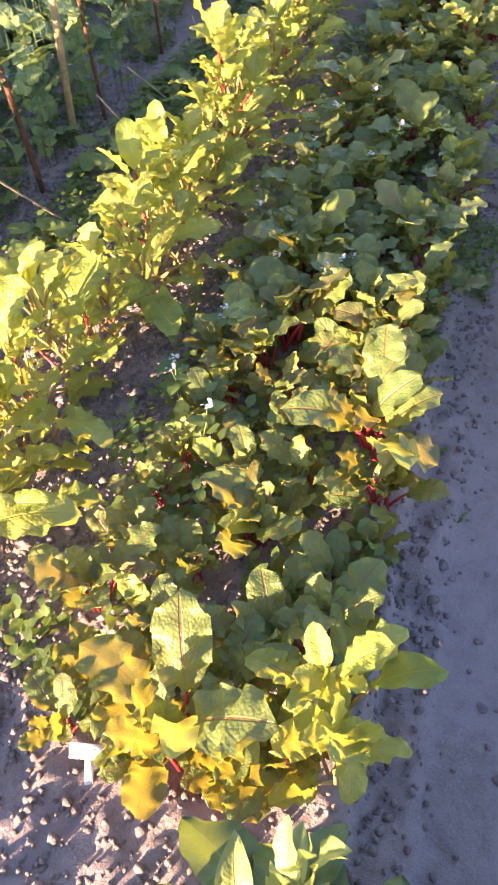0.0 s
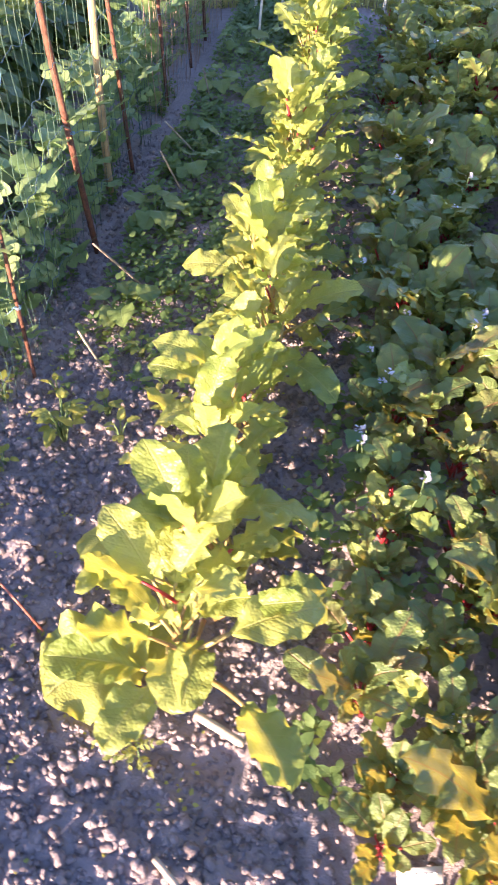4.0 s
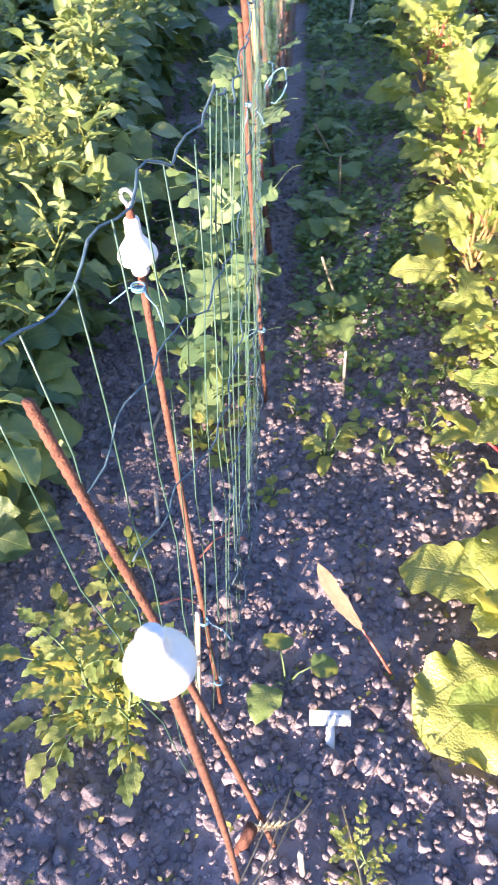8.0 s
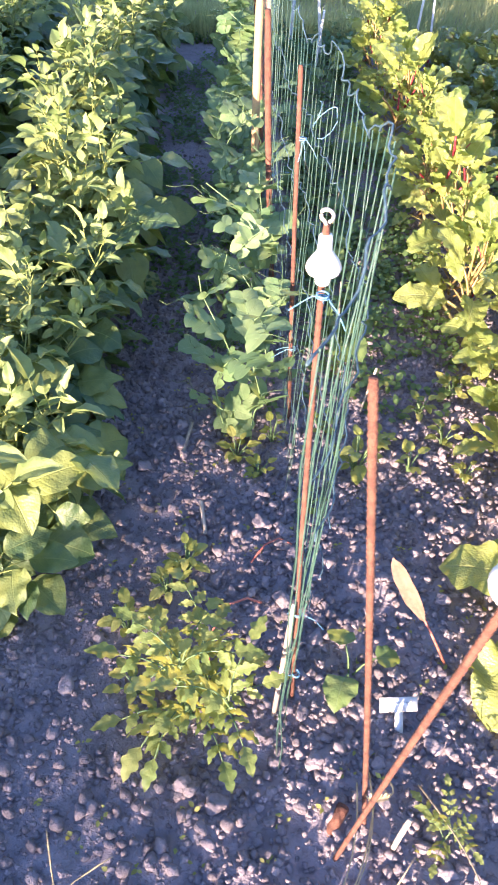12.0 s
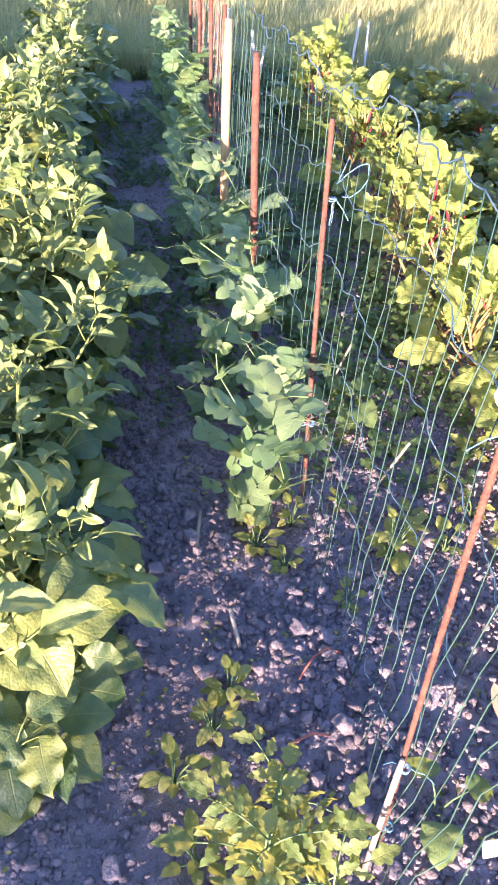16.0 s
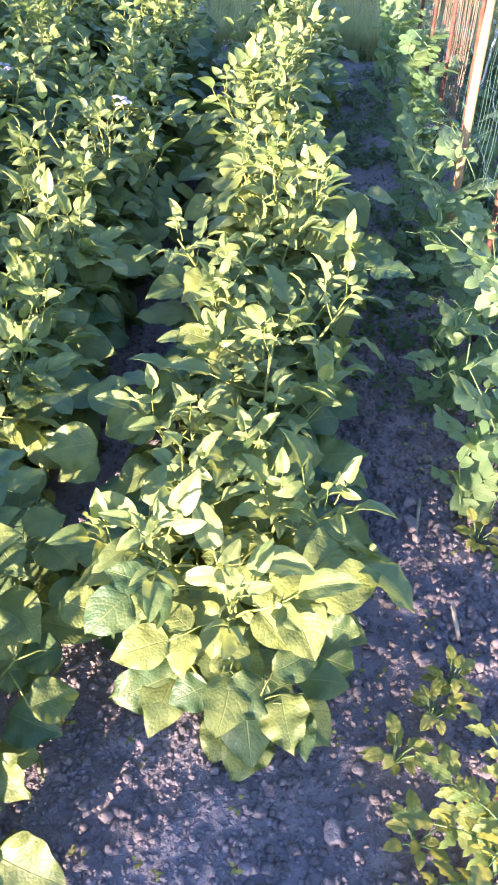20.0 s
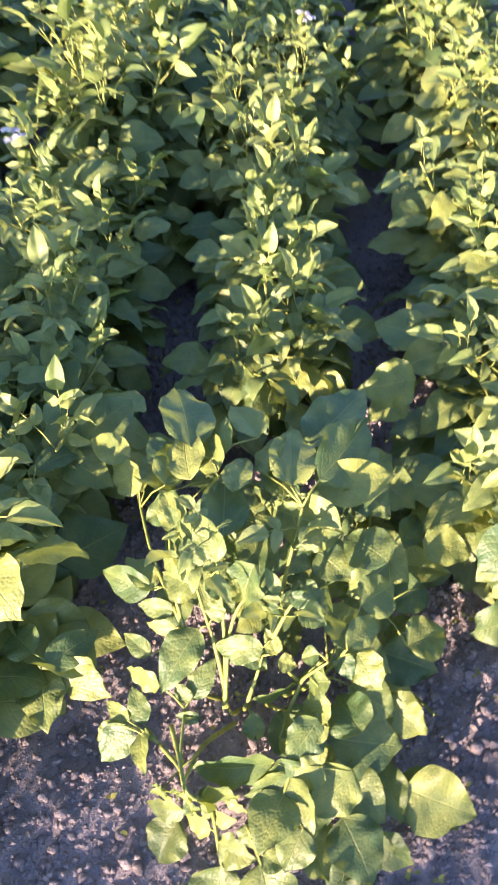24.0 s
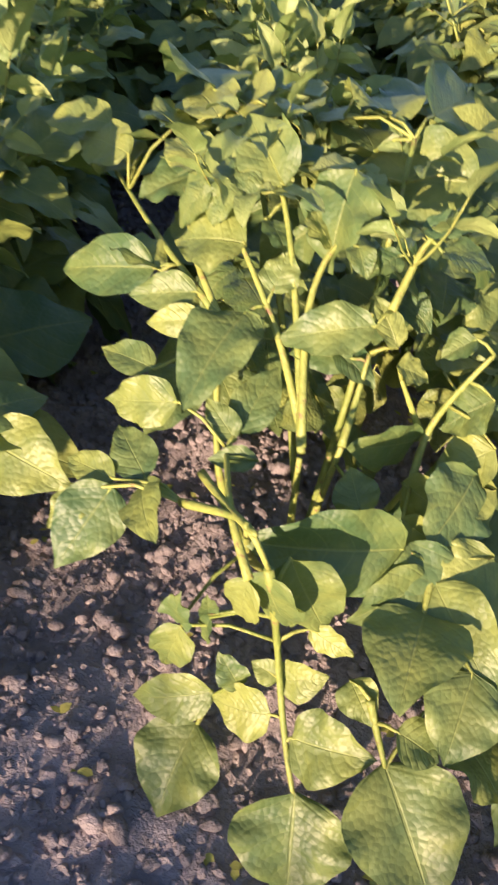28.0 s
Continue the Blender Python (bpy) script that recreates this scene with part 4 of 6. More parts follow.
ROW_GAP = [
    (-2.262, 1.719, 0.190, -2.146, 1.676, 0.170, 0.069), (-2.266, 1.732, 0.200, -2.384, 1.680, 0.173, 0.110), (-2.235, 1.716, 0.240, -2.174, 1.785, 0.220, 0.047),
    (-2.322, 1.561, 0.160, -2.234, 1.511, 0.140, 0.084), (-2.348, 1.524, 0.120, -2.279, 1.493, 0.100, 0.064), (-2.303, 1.607, 0.150, -2.213, 1.593, 0.130, 0.053),
    (-2.352, 1.353, 0.100, -2.247, 1.292, 0.072, 0.104), (-2.343, 1.621, 0.200, -2.268, 1.637, 0.173, 0.068), (-2.240, 1.857, 0.270, -2.183, 1.783, 0.244, 0.081),
    (-2.273, 1.852, 0.300, -2.193, 1.894, 0.280, 0.068), (-2.299, 1.933, 0.330, -2.227, 2.007, 0.310, 0.073), (-2.114, 1.999, 0.370, -2.230, 2.013, 0.350, 0.091),
    (-2.118, 2.027, 0.300, -2.206, 1.994, 0.280, 0.075),
]
nodes = []
for line in ([(-1.95, 1.60, -0.02), (-1.93, 1.52, 0.12), (-1.90, 1.47, 0.20)], [(-1.95, 1.60, -0.02), (-1.98, 1.56, 0.14), (-2.0, 1.55, 0.22)], [(-1.94, 1.61, -0.02), (-1.90, 1.60, 0.16), (-1.88, 1.59, 0.28)],
             [(-1.95, 1.62, -0.02), (-1.95, 1.65, 0.2), (-1.95, 1.66, 0.34)], [(-1.94, 1.62, -0.02), (-1.86, 1.64, 0.14), (-1.80, 1.66, 0.24)]):
    nodes += stem_of(edge, EDGE, line)
for row in EDGE_LOW + EDGE_HIGH:
    broad_leaf(edge, EDGE, row, (-0.15, -0.5, 0.75), lot, nodes)
between = new("potato_plant")
GAP = Vector((-2.32, 1.62, 0.0))
between.location = GAP
nodes = []
for line in ([(-2.32, 1.62, -0.02), (-2.27, 1.62, 0.12), (-2.22, 1.63, 0.19)], [(-2.33, 1.63, -0.02), (-2.30, 1.72, 0.2), (-2.27, 1.80, 0.32)], [(-2.32, 1.60, -0.02), (-2.28, 1.50, 0.1), (-2.27, 1.44, 0.14)]):
    nodes += stem_of(between, GAP, line)
for row in ROW_GAP:
    broad_leaf(between, GAP, row, (-0.1, -0.4, 0.85), lot, nodes)
tagged(between, "potato plant between two rows, dark broad leaves low over soil", "potato plant", "potato rows")
side = new("potato_plant")
SIDE_FOOT = Vector((-3.0, 1.74, 0.0))
side.location = SIDE_FOOT
nodes = []
for line in ([(-3.0, 1.74, -0.02), (-2.95, 1.70, 0.14), (-2.88, 1.64, 0.23)], [(-3.0, 1.76, -0.02), (-2.93, 1.84, 0.2), (-2.87, 1.90, 0.34)], [(-3.01, 1.73, -0.02), (-2.96, 1.68, 0.1), (-2.93, 1.66, 0.18)]):
    nodes += stem_of(side, SIDE_FOOT, line)
for row in SIDE:
    broad_leaf(side, SIDE_FOOT, row, (-0.1, -0.45, 0.8), lot, nodes)
tagged(side, "potato plant at the third row's front, low spreading leaves", "potato plant", "potato rows")
tagged(edge, "potato plant at the row's front edge, sunlit hanging leaves", "potato plant", "potato rows")

# ---------------------------------------------------------------- beets
def beet_leaf(seed, mats, blade=0.14, stalk=0.10, width=0.5):
    rg = random.Random(seed)
    g = Geo()
    L = blade * rg.uniform(0.85, 1.15)
    st = stalk * rg.uniform(0.7, 1.2)
    bend = rg.uniform(0.05, 0.4)
    pts, y, z = [Vector((0, 0, 0))], 0.0, 0.0
    for i in range(4):
        a = -0.1 + bend * i / 4
        y += st / 4 * math.cos(a)
        z -= st / 4 * math.sin(a)
        pts.append(Vector((0, y, z)))
    g.tube(pts, [0.0045, 0.0042, 0.0038, 0.0034, 0.0028], 5, slot=1)
    m = Matrix.Translation(pts[-1]) @ Matrix.Rotation(-bend * 0.8, 4, "X")
    g.leaflet(m, L, L * width * rg.uniform(0.85, 1.15), oblong, fold=rg.uniform(0.05, 0.5), curl=rg.uniform(-0.1, 1.3), wave=rg.uniform(0.06, 0.13), nv=18, na=8, scallop=0.012, pucker=0.085, phase=rg.uniform(0, 6), waves=rg.uniform(3.0, 5.0), twist=rg.uniform(-0.7, 0.7))
    return g.mesh("leaf", mats)


CHARD_LEAVES = [beet_leaf(400 + k, [CHARD, CHARD_STEM if k % 6 else BEET_STEM], 0.126, 0.095, 0.54) for k in range(12)]
BEET_LEAVES = [beet_leaf(430 + k, [BEET if k % 7 else CHARD, BEET_STEM], 0.112, 0.078, 0.55) for k in range(14)]


def beet_plant(seed, pool, leaves, size, label, group, spread=0.6):
    rg = random.Random(seed)
    plant = new("beet_plant")
    for i in range(leaves):
        t = i / max(1, leaves - 1)
        a = i * 2.4 + rg.uniform(-0.3, 0.3)
        up = spread + (1.5 - spread) * t + rg.uniform(-0.25, 0.15)
        p = Vector((rg.uniform(-0.02, 0.02), rg.uniform(-0.02, 0.02), 0.01 + (0.19 if pool is CHARD_LEAVES else 0.03) * t))
        child("leaf", pool[rg.randrange(len(pool))], plant, aim(p, a, up, rg.uniform(-0.6, 0.6), size * rg.uniform(0.7, 1.15) * (1 - (0.28 if pool is CHARD_LEAVES else 0.2) * t)))
    for i in range(3):   # small heart leaves
        child("leaf", pool[rg.randrange(len(pool))], plant, aim(Vector((0, 0, 0.21 if pool is CHARD_LEAVES else 0.05)), i * 1.6 + rg.uniform(0, 0.8), rg.uniform(0.7, 1.4), rg.uniform(-0.6, 0.6), size * rg.uniform(0.38, 0.6)))
    return tagged(plant, label, "beet plant", group)


chards = [beet_plant(500 + k, CHARD_LEAVES, 15 + k % 3, 1.0, "light green beet plant, upright wavy leaves on reddish stalks", "light beet row", 0.62) for k in range(7)]
beets = [beet_plant(530 + k, BEET_LEAVES, 11 + k % 3, 1.0, "red-veined dark green beet plant in a weedy bed", "beet bed", 1.0) for k in range(9)]
r = 0.70
n = 0
while r < 4.9:
    s = -0.93 + rg.uniform(-0.05, 0.05)
    place(chards, n, turned(s, r, rg.uniform(0, 6.28), rg.uniform(0.85, 1.15) * (1.4 if r < 1.3 else 0.96)))
    r += rg.uniform(0.13, 0.17) if r < 1.25 else rg.uniform(0.11, 0.15)
    n += 1
n = 0
for s0 in (-0.56, -0.42, -0.28, -0.13):
    r = 0.42 + rg.uniform(0, 0.1)
    while r < 5.0:
        size = rg.uniform(0.75, 1.15) * ((1.2 if s0 > -0.35 else 0.8) if r < 0.62 else 0.95 if r < 1.3 and s0 < -0.2 else 1.25)
        place(beets, n * 3 + rg.randrange(9), turned(s0 + rg.uniform(-0.06, 0.06), r, rg.uniform(0, 6.28), size))
        r += rg.uniform(0.115, 0.155)
        n += 1
for s0, r0, size in ((-0.34, 0.46, 1.35), (-0.14, 0.52, 1.25)):
    place(beets, n, turned(s0, r0, n * 1.9, size))
    n += 2
for k, (s0, r0, size) in enumerate(((-0.07, 0.57, 1.35), (-0.05, 0.50, 1.1))):
    broad_one = beet_plant(590 + k, CHARD_LEAVES, 9, size, "beet plant with broad sunlit green leaves at the bed's corner", "beet bed", 0.9)
    broad_one.location = at(s0, r0)
big = beet_plant(577, CHARD_LEAVES, 6, 1.0, "light green beet plant with two broad leaves lying outward", "light beet row", 0.9)
big.location = at(-0.93, 0.88)
for k, (tx, ty, tz) in enumerate(((-0.982, 0.967, 0.05), (-0.90, 1.336, 0.10))):
    foot = Vector((0, 0, 0.05))
    d = Vector((tx, ty, tz)) - big.location - foot
    g = Geo()
    spin = math.atan2(-d.x, d.y)
    g.tube([foot, foot + d * 0.2 + Vector((0, 0, 0.03)), foot + d * 0.4 + Vector((0, 0, 0.03))], [0.005, 0.0045, 0.004], 6, slot=1)
    m = Matrix.Translation(foot + d * 0.4 + Vector((0, 0, 0.03))) @ Matrix.Rotation(spin, 4, "Z") @ Matrix.Rotation(0.15, 4, "X")
    g.leaflet(m, d.length * 0.66, d.length * (0.62 if k == 0 else 0.42), oblong, fold=0.12, curl=0.7, wave=0.08, nv=20, na=12, waves=3.6, scallop=0.05, pucker=0.05)
    child("leaf", g.mesh("leaf", [CHARD, CHARD_STEM]), big, label="broad leaf with scalloped wavy edge")

# ---------------------------------------------------------------- trellis
PVC = plain_material("green_plastic_coated_wire", (0.035, 0.085, 0.06), (0.075, 0.14, 0.105), 60, 0.45, rel=0, spots=(0.15, 0.19, 0.14))
CROSSWIRE = plain_material("blue_green_twisted_wire", (0.045, 0.09, 0.12), (0.10, 0.16, 0.20), 60, 0.5, rel=0, spots=(0.22, 0.24, 0.22))
WORN = plain_material("worn_bare_iron", (0.42, 0.38, 0.34), (0.62, 0.57, 0.52), 90, 0.45, 0.4, rel=0.001, spots=(0.22, 0.11, 0.07))
RUSTWIRE = plain_material("pale_rusty_wire", (0.30, 0.17, 0.12), (0.50, 0.34, 0.26), 60, 0.7, rel=0)
TWINE = plain_material("blue_plastic_twine", (0.09, 0.22, 0.36), (0.24, 0.40, 0.52), 90, 0.5, rel=0.001)
WOOD = plain_material("weathered_pale_wood", (0.30, 0.19, 0.085), (0.46, 0.33, 0.16), 25, 0.7, rel=0.002, spots=(0.22, 0.16, 0.10))
PALESTICK = plain_material("bare_pale_stick", (0.38, 0.28, 0.21), (0.56, 0.46, 0.37), 35, 0.7, rel=0.001)
GREYWOOD = plain_material("grey_dry_twig", (0.30, 0.24, 0.18), (0.55, 0.47, 0.36), 40, 0.75, rel=0.002)
WHITE = plain_material("white_plastic", (0.74, 0.73, 0.69), (0.82, 0.81, 0.77), 30, 0.4, rel=0.0005, through=0.12)
INK = plain_material("grey_ink", (0.42, 0.42, 0.44), (0.52, 0.52, 0.54), 30, 0.7, rel=0)
REDSTEM = plain_material("red_dry_stalk", (0.36, 0.09, 0.06), (0.50, 0.18, 0.12), 40, 0.6, rel=0.001)
DRYLEAF = plain_material("dry_papery_leaf", (0.17, 0.080, 0.045), (0.30, 0.18, 0.115), 25, 0.7, rel=0.002, through=0.25)


def on_soil(s, r, z):
    p = US * s + UR * r
    return Vector((p.x, p.y, z))


def ribbed_bar(name, foot, top, rad, label, ribs=True, mat=RUST):
    """A rusty reinforcing bar, with slanting ribs."""
    bar = new(name)
    bar.location = foot
    d = Vector(top) - Vector(foot)
    g = Geo()
    nseg = max(8, int(d.length / 0.0055)) if ribs else 10
    sway = Vector((random.Random(name).uniform(-0.004, 0.004), 0.003, 0))
    pts = [d * (i / nseg) + sway * d.length * math.sin(i / nseg * 3.1) * 1.5 for i in range(nseg + 1)]
    radii = [rad * (1.20 if ribs and i % 2 else 1.0) for i in range(nseg + 1)]
    radii[-1] *= 0.8
    g.tube(pts, radii, 10, slot=0)
    child("rod", g.mesh("rod", [mat]), bar)
    return tagged(bar, label, "metal bar" if mat is RUST else "stake")


def insulator(parent, p, up, size=1.0):
    """A white bell-shaped plastic head: skirt, waist and neck."""
    g = Geo()
    prof = [(0.0, -0.004), (0.010, -0.004), (0.0115, 0.0), (0.0115, 0.008), (0.015, 0.010), (0.0235, 0.015), (0.0258, 0.021), (0.0245, 0.027), (0.019, 0.036), (0.0135, 0.043),
            (0.0108, 0.048), (0.0100, 0.058), (0.0098, 0.068), (0.0085, 0.071), (0.0, 0.0715)]
    m = Matrix.Translation(p) @ Vector(up).to_track_quat("Z", "Y").to_matrix().to_4x4() @ Matrix.Scale(size, 4)
    g.turned_shape(prof, m, 24)
    return child("bell_head", g.mesh("bell_head", [WHITE]), parent, label="white plastic bell-shaped head")


def ring_points(c, u, v, rad, a0, a1, n=14):
    return [c + u * (rad * math.cos(a0 + (a1 - a0) * i / n)) + v * (rad * math.sin(a0 + (a1 - a0) * i / n)) for i in range(n + 1)]


# the fence rod with the eye at its top
p1a, p1b = Vector((-1.351, 1.147, -0.03)), Vector((-1.382, 1.197, 1.052))
rod = ribbed_bar("fence_rod", p1a, p1b, 0.0041, "thin rusty iron rod with an eye and a white bell head")
up1 = (p1b - p1a).normalized()
insulator(rod, (p1b - p1a) - up1 * 0.075, up1, 0.88)
g = Geo()
c = (p1b - p1a) + up1 * 0.011
hook = [(p1b - p1a) - up1 * 0.012, (p1b - p1a) - up1 * 0.002] + ring_points(c, Vector((-0.5, 0.4, 0)).normalized(), up1, 0.0078, -1.2, 4.4)
g.tube(hook, 0.0024, 7, slot=0)
child("eye", g.mesh("eye", [WORN]), rod, label="bent iron eye worn bare")
# two heavier bars that lean across each other
bar_a = ribbed_bar("reinforcing_bar", Vector((-1.307, 0.869, -0.03)), Vector((-1.484, 0.857, 1.098)), 0.0042, "rusty ribbed iron bar leaning over the soil")
bar_b = ribbed_bar("reinforcing_bar", Vector((-1.384, 0.837, -0.03)), Vector((-1.427, 0.686, 1.037)), 0.0039, "rusty ribbed iron bar with a white bell head on its tip")
d = Vector((-0.043, -0.151, 1.067))
insulator(bar_b, d - d.normalized() * 0.042, d, 0.9)
g = Geo()
g.tube([Vector((0.02, 0.03, 0.0)), Vector((0.055, 0.055, 0.045))], [0.010, 0.012], 8, slot=0)
peg = new("iron_peg", g.mesh("iron_peg", [RUST]))
peg.location = (-1.40, 0.845, 0.0)
tagged(peg, "short rusty iron peg in the soil beside the bars", "peg")

net_posts = [
    ("fence_rod", (-1.053, 1.988, -0.03), (-1.070, 2.09, 0.95), 0.0052, "thin rusty fence rod behind the net", RUST, True),
    ("fence_pipe", (-0.86, 2.70, -0.03), (-0.93, 2.72, 0.905), 0.0108, "rusty iron pipe among the peas", RUST, False),
    ("wooden_stake", (-0.80, 3.10, -0.03), (-0.775, 3.245, 0.865), 0.0150, "pale round wooden stake, dark at its foot", WOOD, False),
    ("fence_rod", (-0.70, 3.30, -0.03), (-0.74, 3.36, 0.88), 0.0085, "thin rusty fence rod behind the net", RUST, False),
    ("fence_rod", (-0.50, 3.95, -0.03), (-0.52, 4.00, 0.95), 0.008, "thin rusty fence rod behind the net", RUST, False),
    ("fence_rod", (-0.33, 4.50, -0.03), (-0.36, 4.52, 1.0), 0.008, "thin rusty fence rod behind the net", RUST, False),
    ("fence_rod", (-0.20, 4.95, -0.03), (-0.22, 4.98, 1.0), 0.009, "thin rusty fence rod behind the net", RUST, False),
]
for name, a, b, rad, label, mat, ribs in net_posts:
    ribbed_bar(name, Vector(a), Vector(b), rad, label, ribs, mat)

# the net: upright wires and wavy cross wires along the rods
NET = [(-1.725, 0.38), (-1.68, 0.49), (-1.637, 0.60), (-1.592, 0.80), (-1.583, 1.10), (-1.588, 1.45), (-1.61, 1.9), (-1.64, 2.3), (-1.64, 2.8), (-1.62, 3.4), (-1.60, 4.0), (-1.60, 4.6), (-1.60, 5.15)]


def net_at(r):
    for (s0, r0), (s1, r1) in zip(NET, NET[1:]):
        if r <= r1:
            t = (r - r0) / (r1 - r0)
            return s0 + (s1 - s0) * t
    return NET[-1][0]


def net_top(r):
    return float(np.interp(r, (0.38, 0.8, 1.45, 2.0, 3.0, 5.2), (1.13, 1.11, 1.03, 0.97, 0.93, 0.98))) + 0.018 * math.sin(r * 9 + 1.0) + 0.012 * math.sin(r * 23)


net = new("trellis_net")
net.location = on_soil(-1.6, 0.5, 0)
rg = random.Random(77)
r = 0.41
while r < 5.15:
    s, top = net_at(r), float(net_top(r))
    foot_s = -1.655 + 0.05 * float(smooth(0.6, 1.0, r)) if r < 1.8 else s
    lean_r, lean_s = rg.uniform(-0.02, 0.02) - 0.035, rg.uniform(-0.012, 0.012)
    pts = []
    for i in range(8):
        t = i / 7
        pts.append(on_soil(s + (foot_s - s) * (1 - t) ** 1.3 + lean_s * (1 - t) + rg.uniform(-0.004, 0.004), r + (lean_r + (0.5 * (0.75 - r) if r < 0.75 else 0.0)) * (1 - t) + 0.012 * math.sin(t * 19 + r * 7), -0.01 + (top + 0.01) * t) - net.location)
    g = Geo()
    g.tube(pts, 0.00085 if r > 1.2 else 0.0011, 4, slot=0)
    child("upright_wire", g.mesh("upright_wire", [PVC if r < 3.35 else RUSTWIRE]), net)
    r += rg.uniform(0.045, 0.064) if r < 3.2 else rg.uniform(0.03, 0.045)
for k in range(6):
    pts = []
    rr = (0.39, 0.47, 0.52, 0.74, 0.78, 0.80)[k]
    while rr < 5.15:
        top = float(net_top(rr))
        z = 0.06 + (top - 0.06) * (1 - k / 5.3) + 0.007 * math.sin(rr * 45 + k * 2) + 0.02 * math.sin(rr * 11 + k)
        if k == 0:
            z = top + 0.008 * math.sin(rr * 60)
        pts.append(on_soil(net_at(rr) + 0.004 * math.sin(rr * 75 + k), rr, z) - net.location)
        rr += 0.018
    g = Geo()
    g.tube(pts, 0.0016 if k == 0 else 0.0013, 4, slot=0)
    child("cross_wire", g.mesh("cross_wire", [CROSSWIRE]), net, label="wavy blue-green cross wire")
tagged(net, "sagging green plastic-coated wire net strung between rusty rods", "trellis net")


def twine_tie(p, seed, tails=2, loop=0.03):
    rg = random.Random(seed)
    g = Geo()
    for w in range(2):
        u = Vector((rg.uniform(-1, 1), rg.uniform(-1, 1), 0)).normalized()
        v = Vector((-u.y, u.x, rg.uniform(-0.25, 0.25)))
        g.tube(ring_points(Vector((0, 0, 0.004 * w)), u, v, 0.0075, 0, 6.4), 0.0013, 5, slot=0)
    for w in range(tails):
        d = Vector((rg.uniform(-1, 1), rg.uniform(-1, 1), rg.uniform(-0.9, 0.1))).normalized() * loop
        g.tube([Vector((0.008, 0, 0)), d * 0.4 + Vector((0, 0, 0.004)), d * 0.8 + Vector((0.004, 0.004, -0.004)), d * 1.3 + Vector((0, 0, -0.012))], 0.0009, 5, slot=0)
    tie = new("twine_tie", g.mesh("twine_tie", [TWINE]))
    tie.location = p
    return tagged(tie, "blue plastic twine knotted round a fence rod", "twine", "twine ties")


twine_tie(Vector((-1.386, 1.175, 0.965)), 1, 3, 0.035)
twine_tie(Vector((-1.064, 2.055, 0.80)), 2, 3, 0.035)
twine_tie(Vector((-1.056, 2.01, 0.24)), 3, 2, 0.05)
twine_tie(Vector((-0.885, 2.71, 0.42)), 4, 2, 0.08)
twine_tie(Vector((-1.352, 1.148, 0.10)), 5, 2, 0.04)
twine_tie(Vector((-1.363, 1.157, 0.30)), 6, 2, 0.04)
g = Geo()
lp = [Vector((0.015 * math.sin(t * 0.9) + 0.02 * t / 12, 0.10 * math.sin(t * 0.55) * 0.4, 0.035 * math.cos(t * 0.8) - 0.02 * (t > 8))) for t in range(13)]
g.tube([along(lp, i / 40) for i in range(41)], 0.0012, 5, slot=0)
tw = tagged(new("twine_loop", g.mesh("twine_loop", [TWINE])), "loose loop of pale blue twine caught in the net", "twine")
tw.location = on_soil(-1.575, 1.72, 0.83)
# a pale stick tied beside the first rod
stick = ribbed_bar("pale_stick", Vector((-1.405, 1.118, -0.02)), Vector((-1.372, 1.160, 0.33)), 0.0052, "pale bare stick tied to the fence rod", False, PALESTICK)

# ---------------------------------------------------------------- peas
PEA = leaf_material("pea_leaf", (0.13, 0.225, 0.09), (0.27, 0.36, 0.15), (0.38, 0.46, 0.22), (0.46, 0.54, 0.10), veins=5, rib=0.05, vein_mix=0.3, through=0.35, rough=0.5)
PEA_STEM = plain_material("pea_stem", (0.12, 0.20, 0.07), (0.22, 0.31, 0.12), 40, 0.5, rel=0, through=0.2)


def round_leaf(t):
    return min(1.0, 0.35 + t * 3.5) * max(0.0, 1 - t ** 3) ** 0.55


def pea_leaf(seed):
    rg = random.Random(seed)
    g = Geo()
    for side in (-1, 1):   # stipules clasping the stem
        L = rg.uniform(0.038, 0.058)
        g.leaflet(Matrix.Rotation(side * rg.uniform(0.5, 1.1), 4, "Z") @ Matrix.Rotation(rg.uniform(0.0, 0.7), 4, "X"), L, L * 0.78, round_leaf, fold=0.3, curl=rg.uniform(0, 0.8), wave=0.02, nv=5, na=4)
    L = rg.uniform(0.06, 0.09)
    pts = [Vector((0, L * t, 0.02 * t - 0.02 * t * t)) for t in (0, 0.4, 0.8, 1.0)]
    tend = [Vector((0.02 * math.sin(t * 1.1), L + 0.016 * t, 0.012 * math.sin(t * 0.9) + 0.004 * t)) for t in range(1, 6)]
    g.tube(pts + tend, [0.0010] * 4 + [0.00045] * 5, 4, slot=1)
    for t in (0.55, 0.95):
        for side in (-1, 1):
            ln = rg.uniform(0.038, 0.058)
            g.leaflet(Matrix.Translation((0, L * t, 0.004)) @ Matrix.Rotation(side * rg.uniform(0.9, 1.3), 4, "Z") @ Matrix.Rotation(rg.uniform(-0.2, 0.3), 4, "X"), ln, ln * 0.78, round_leaf, fold=0.2, curl=rg.uniform(0, 0.6), nv=5, na=4)
    return g.mesh("leaf", [PEA, PEA_STEM])


PEA_LEAVES = [pea_leaf(600 + k) for k in range(7)]


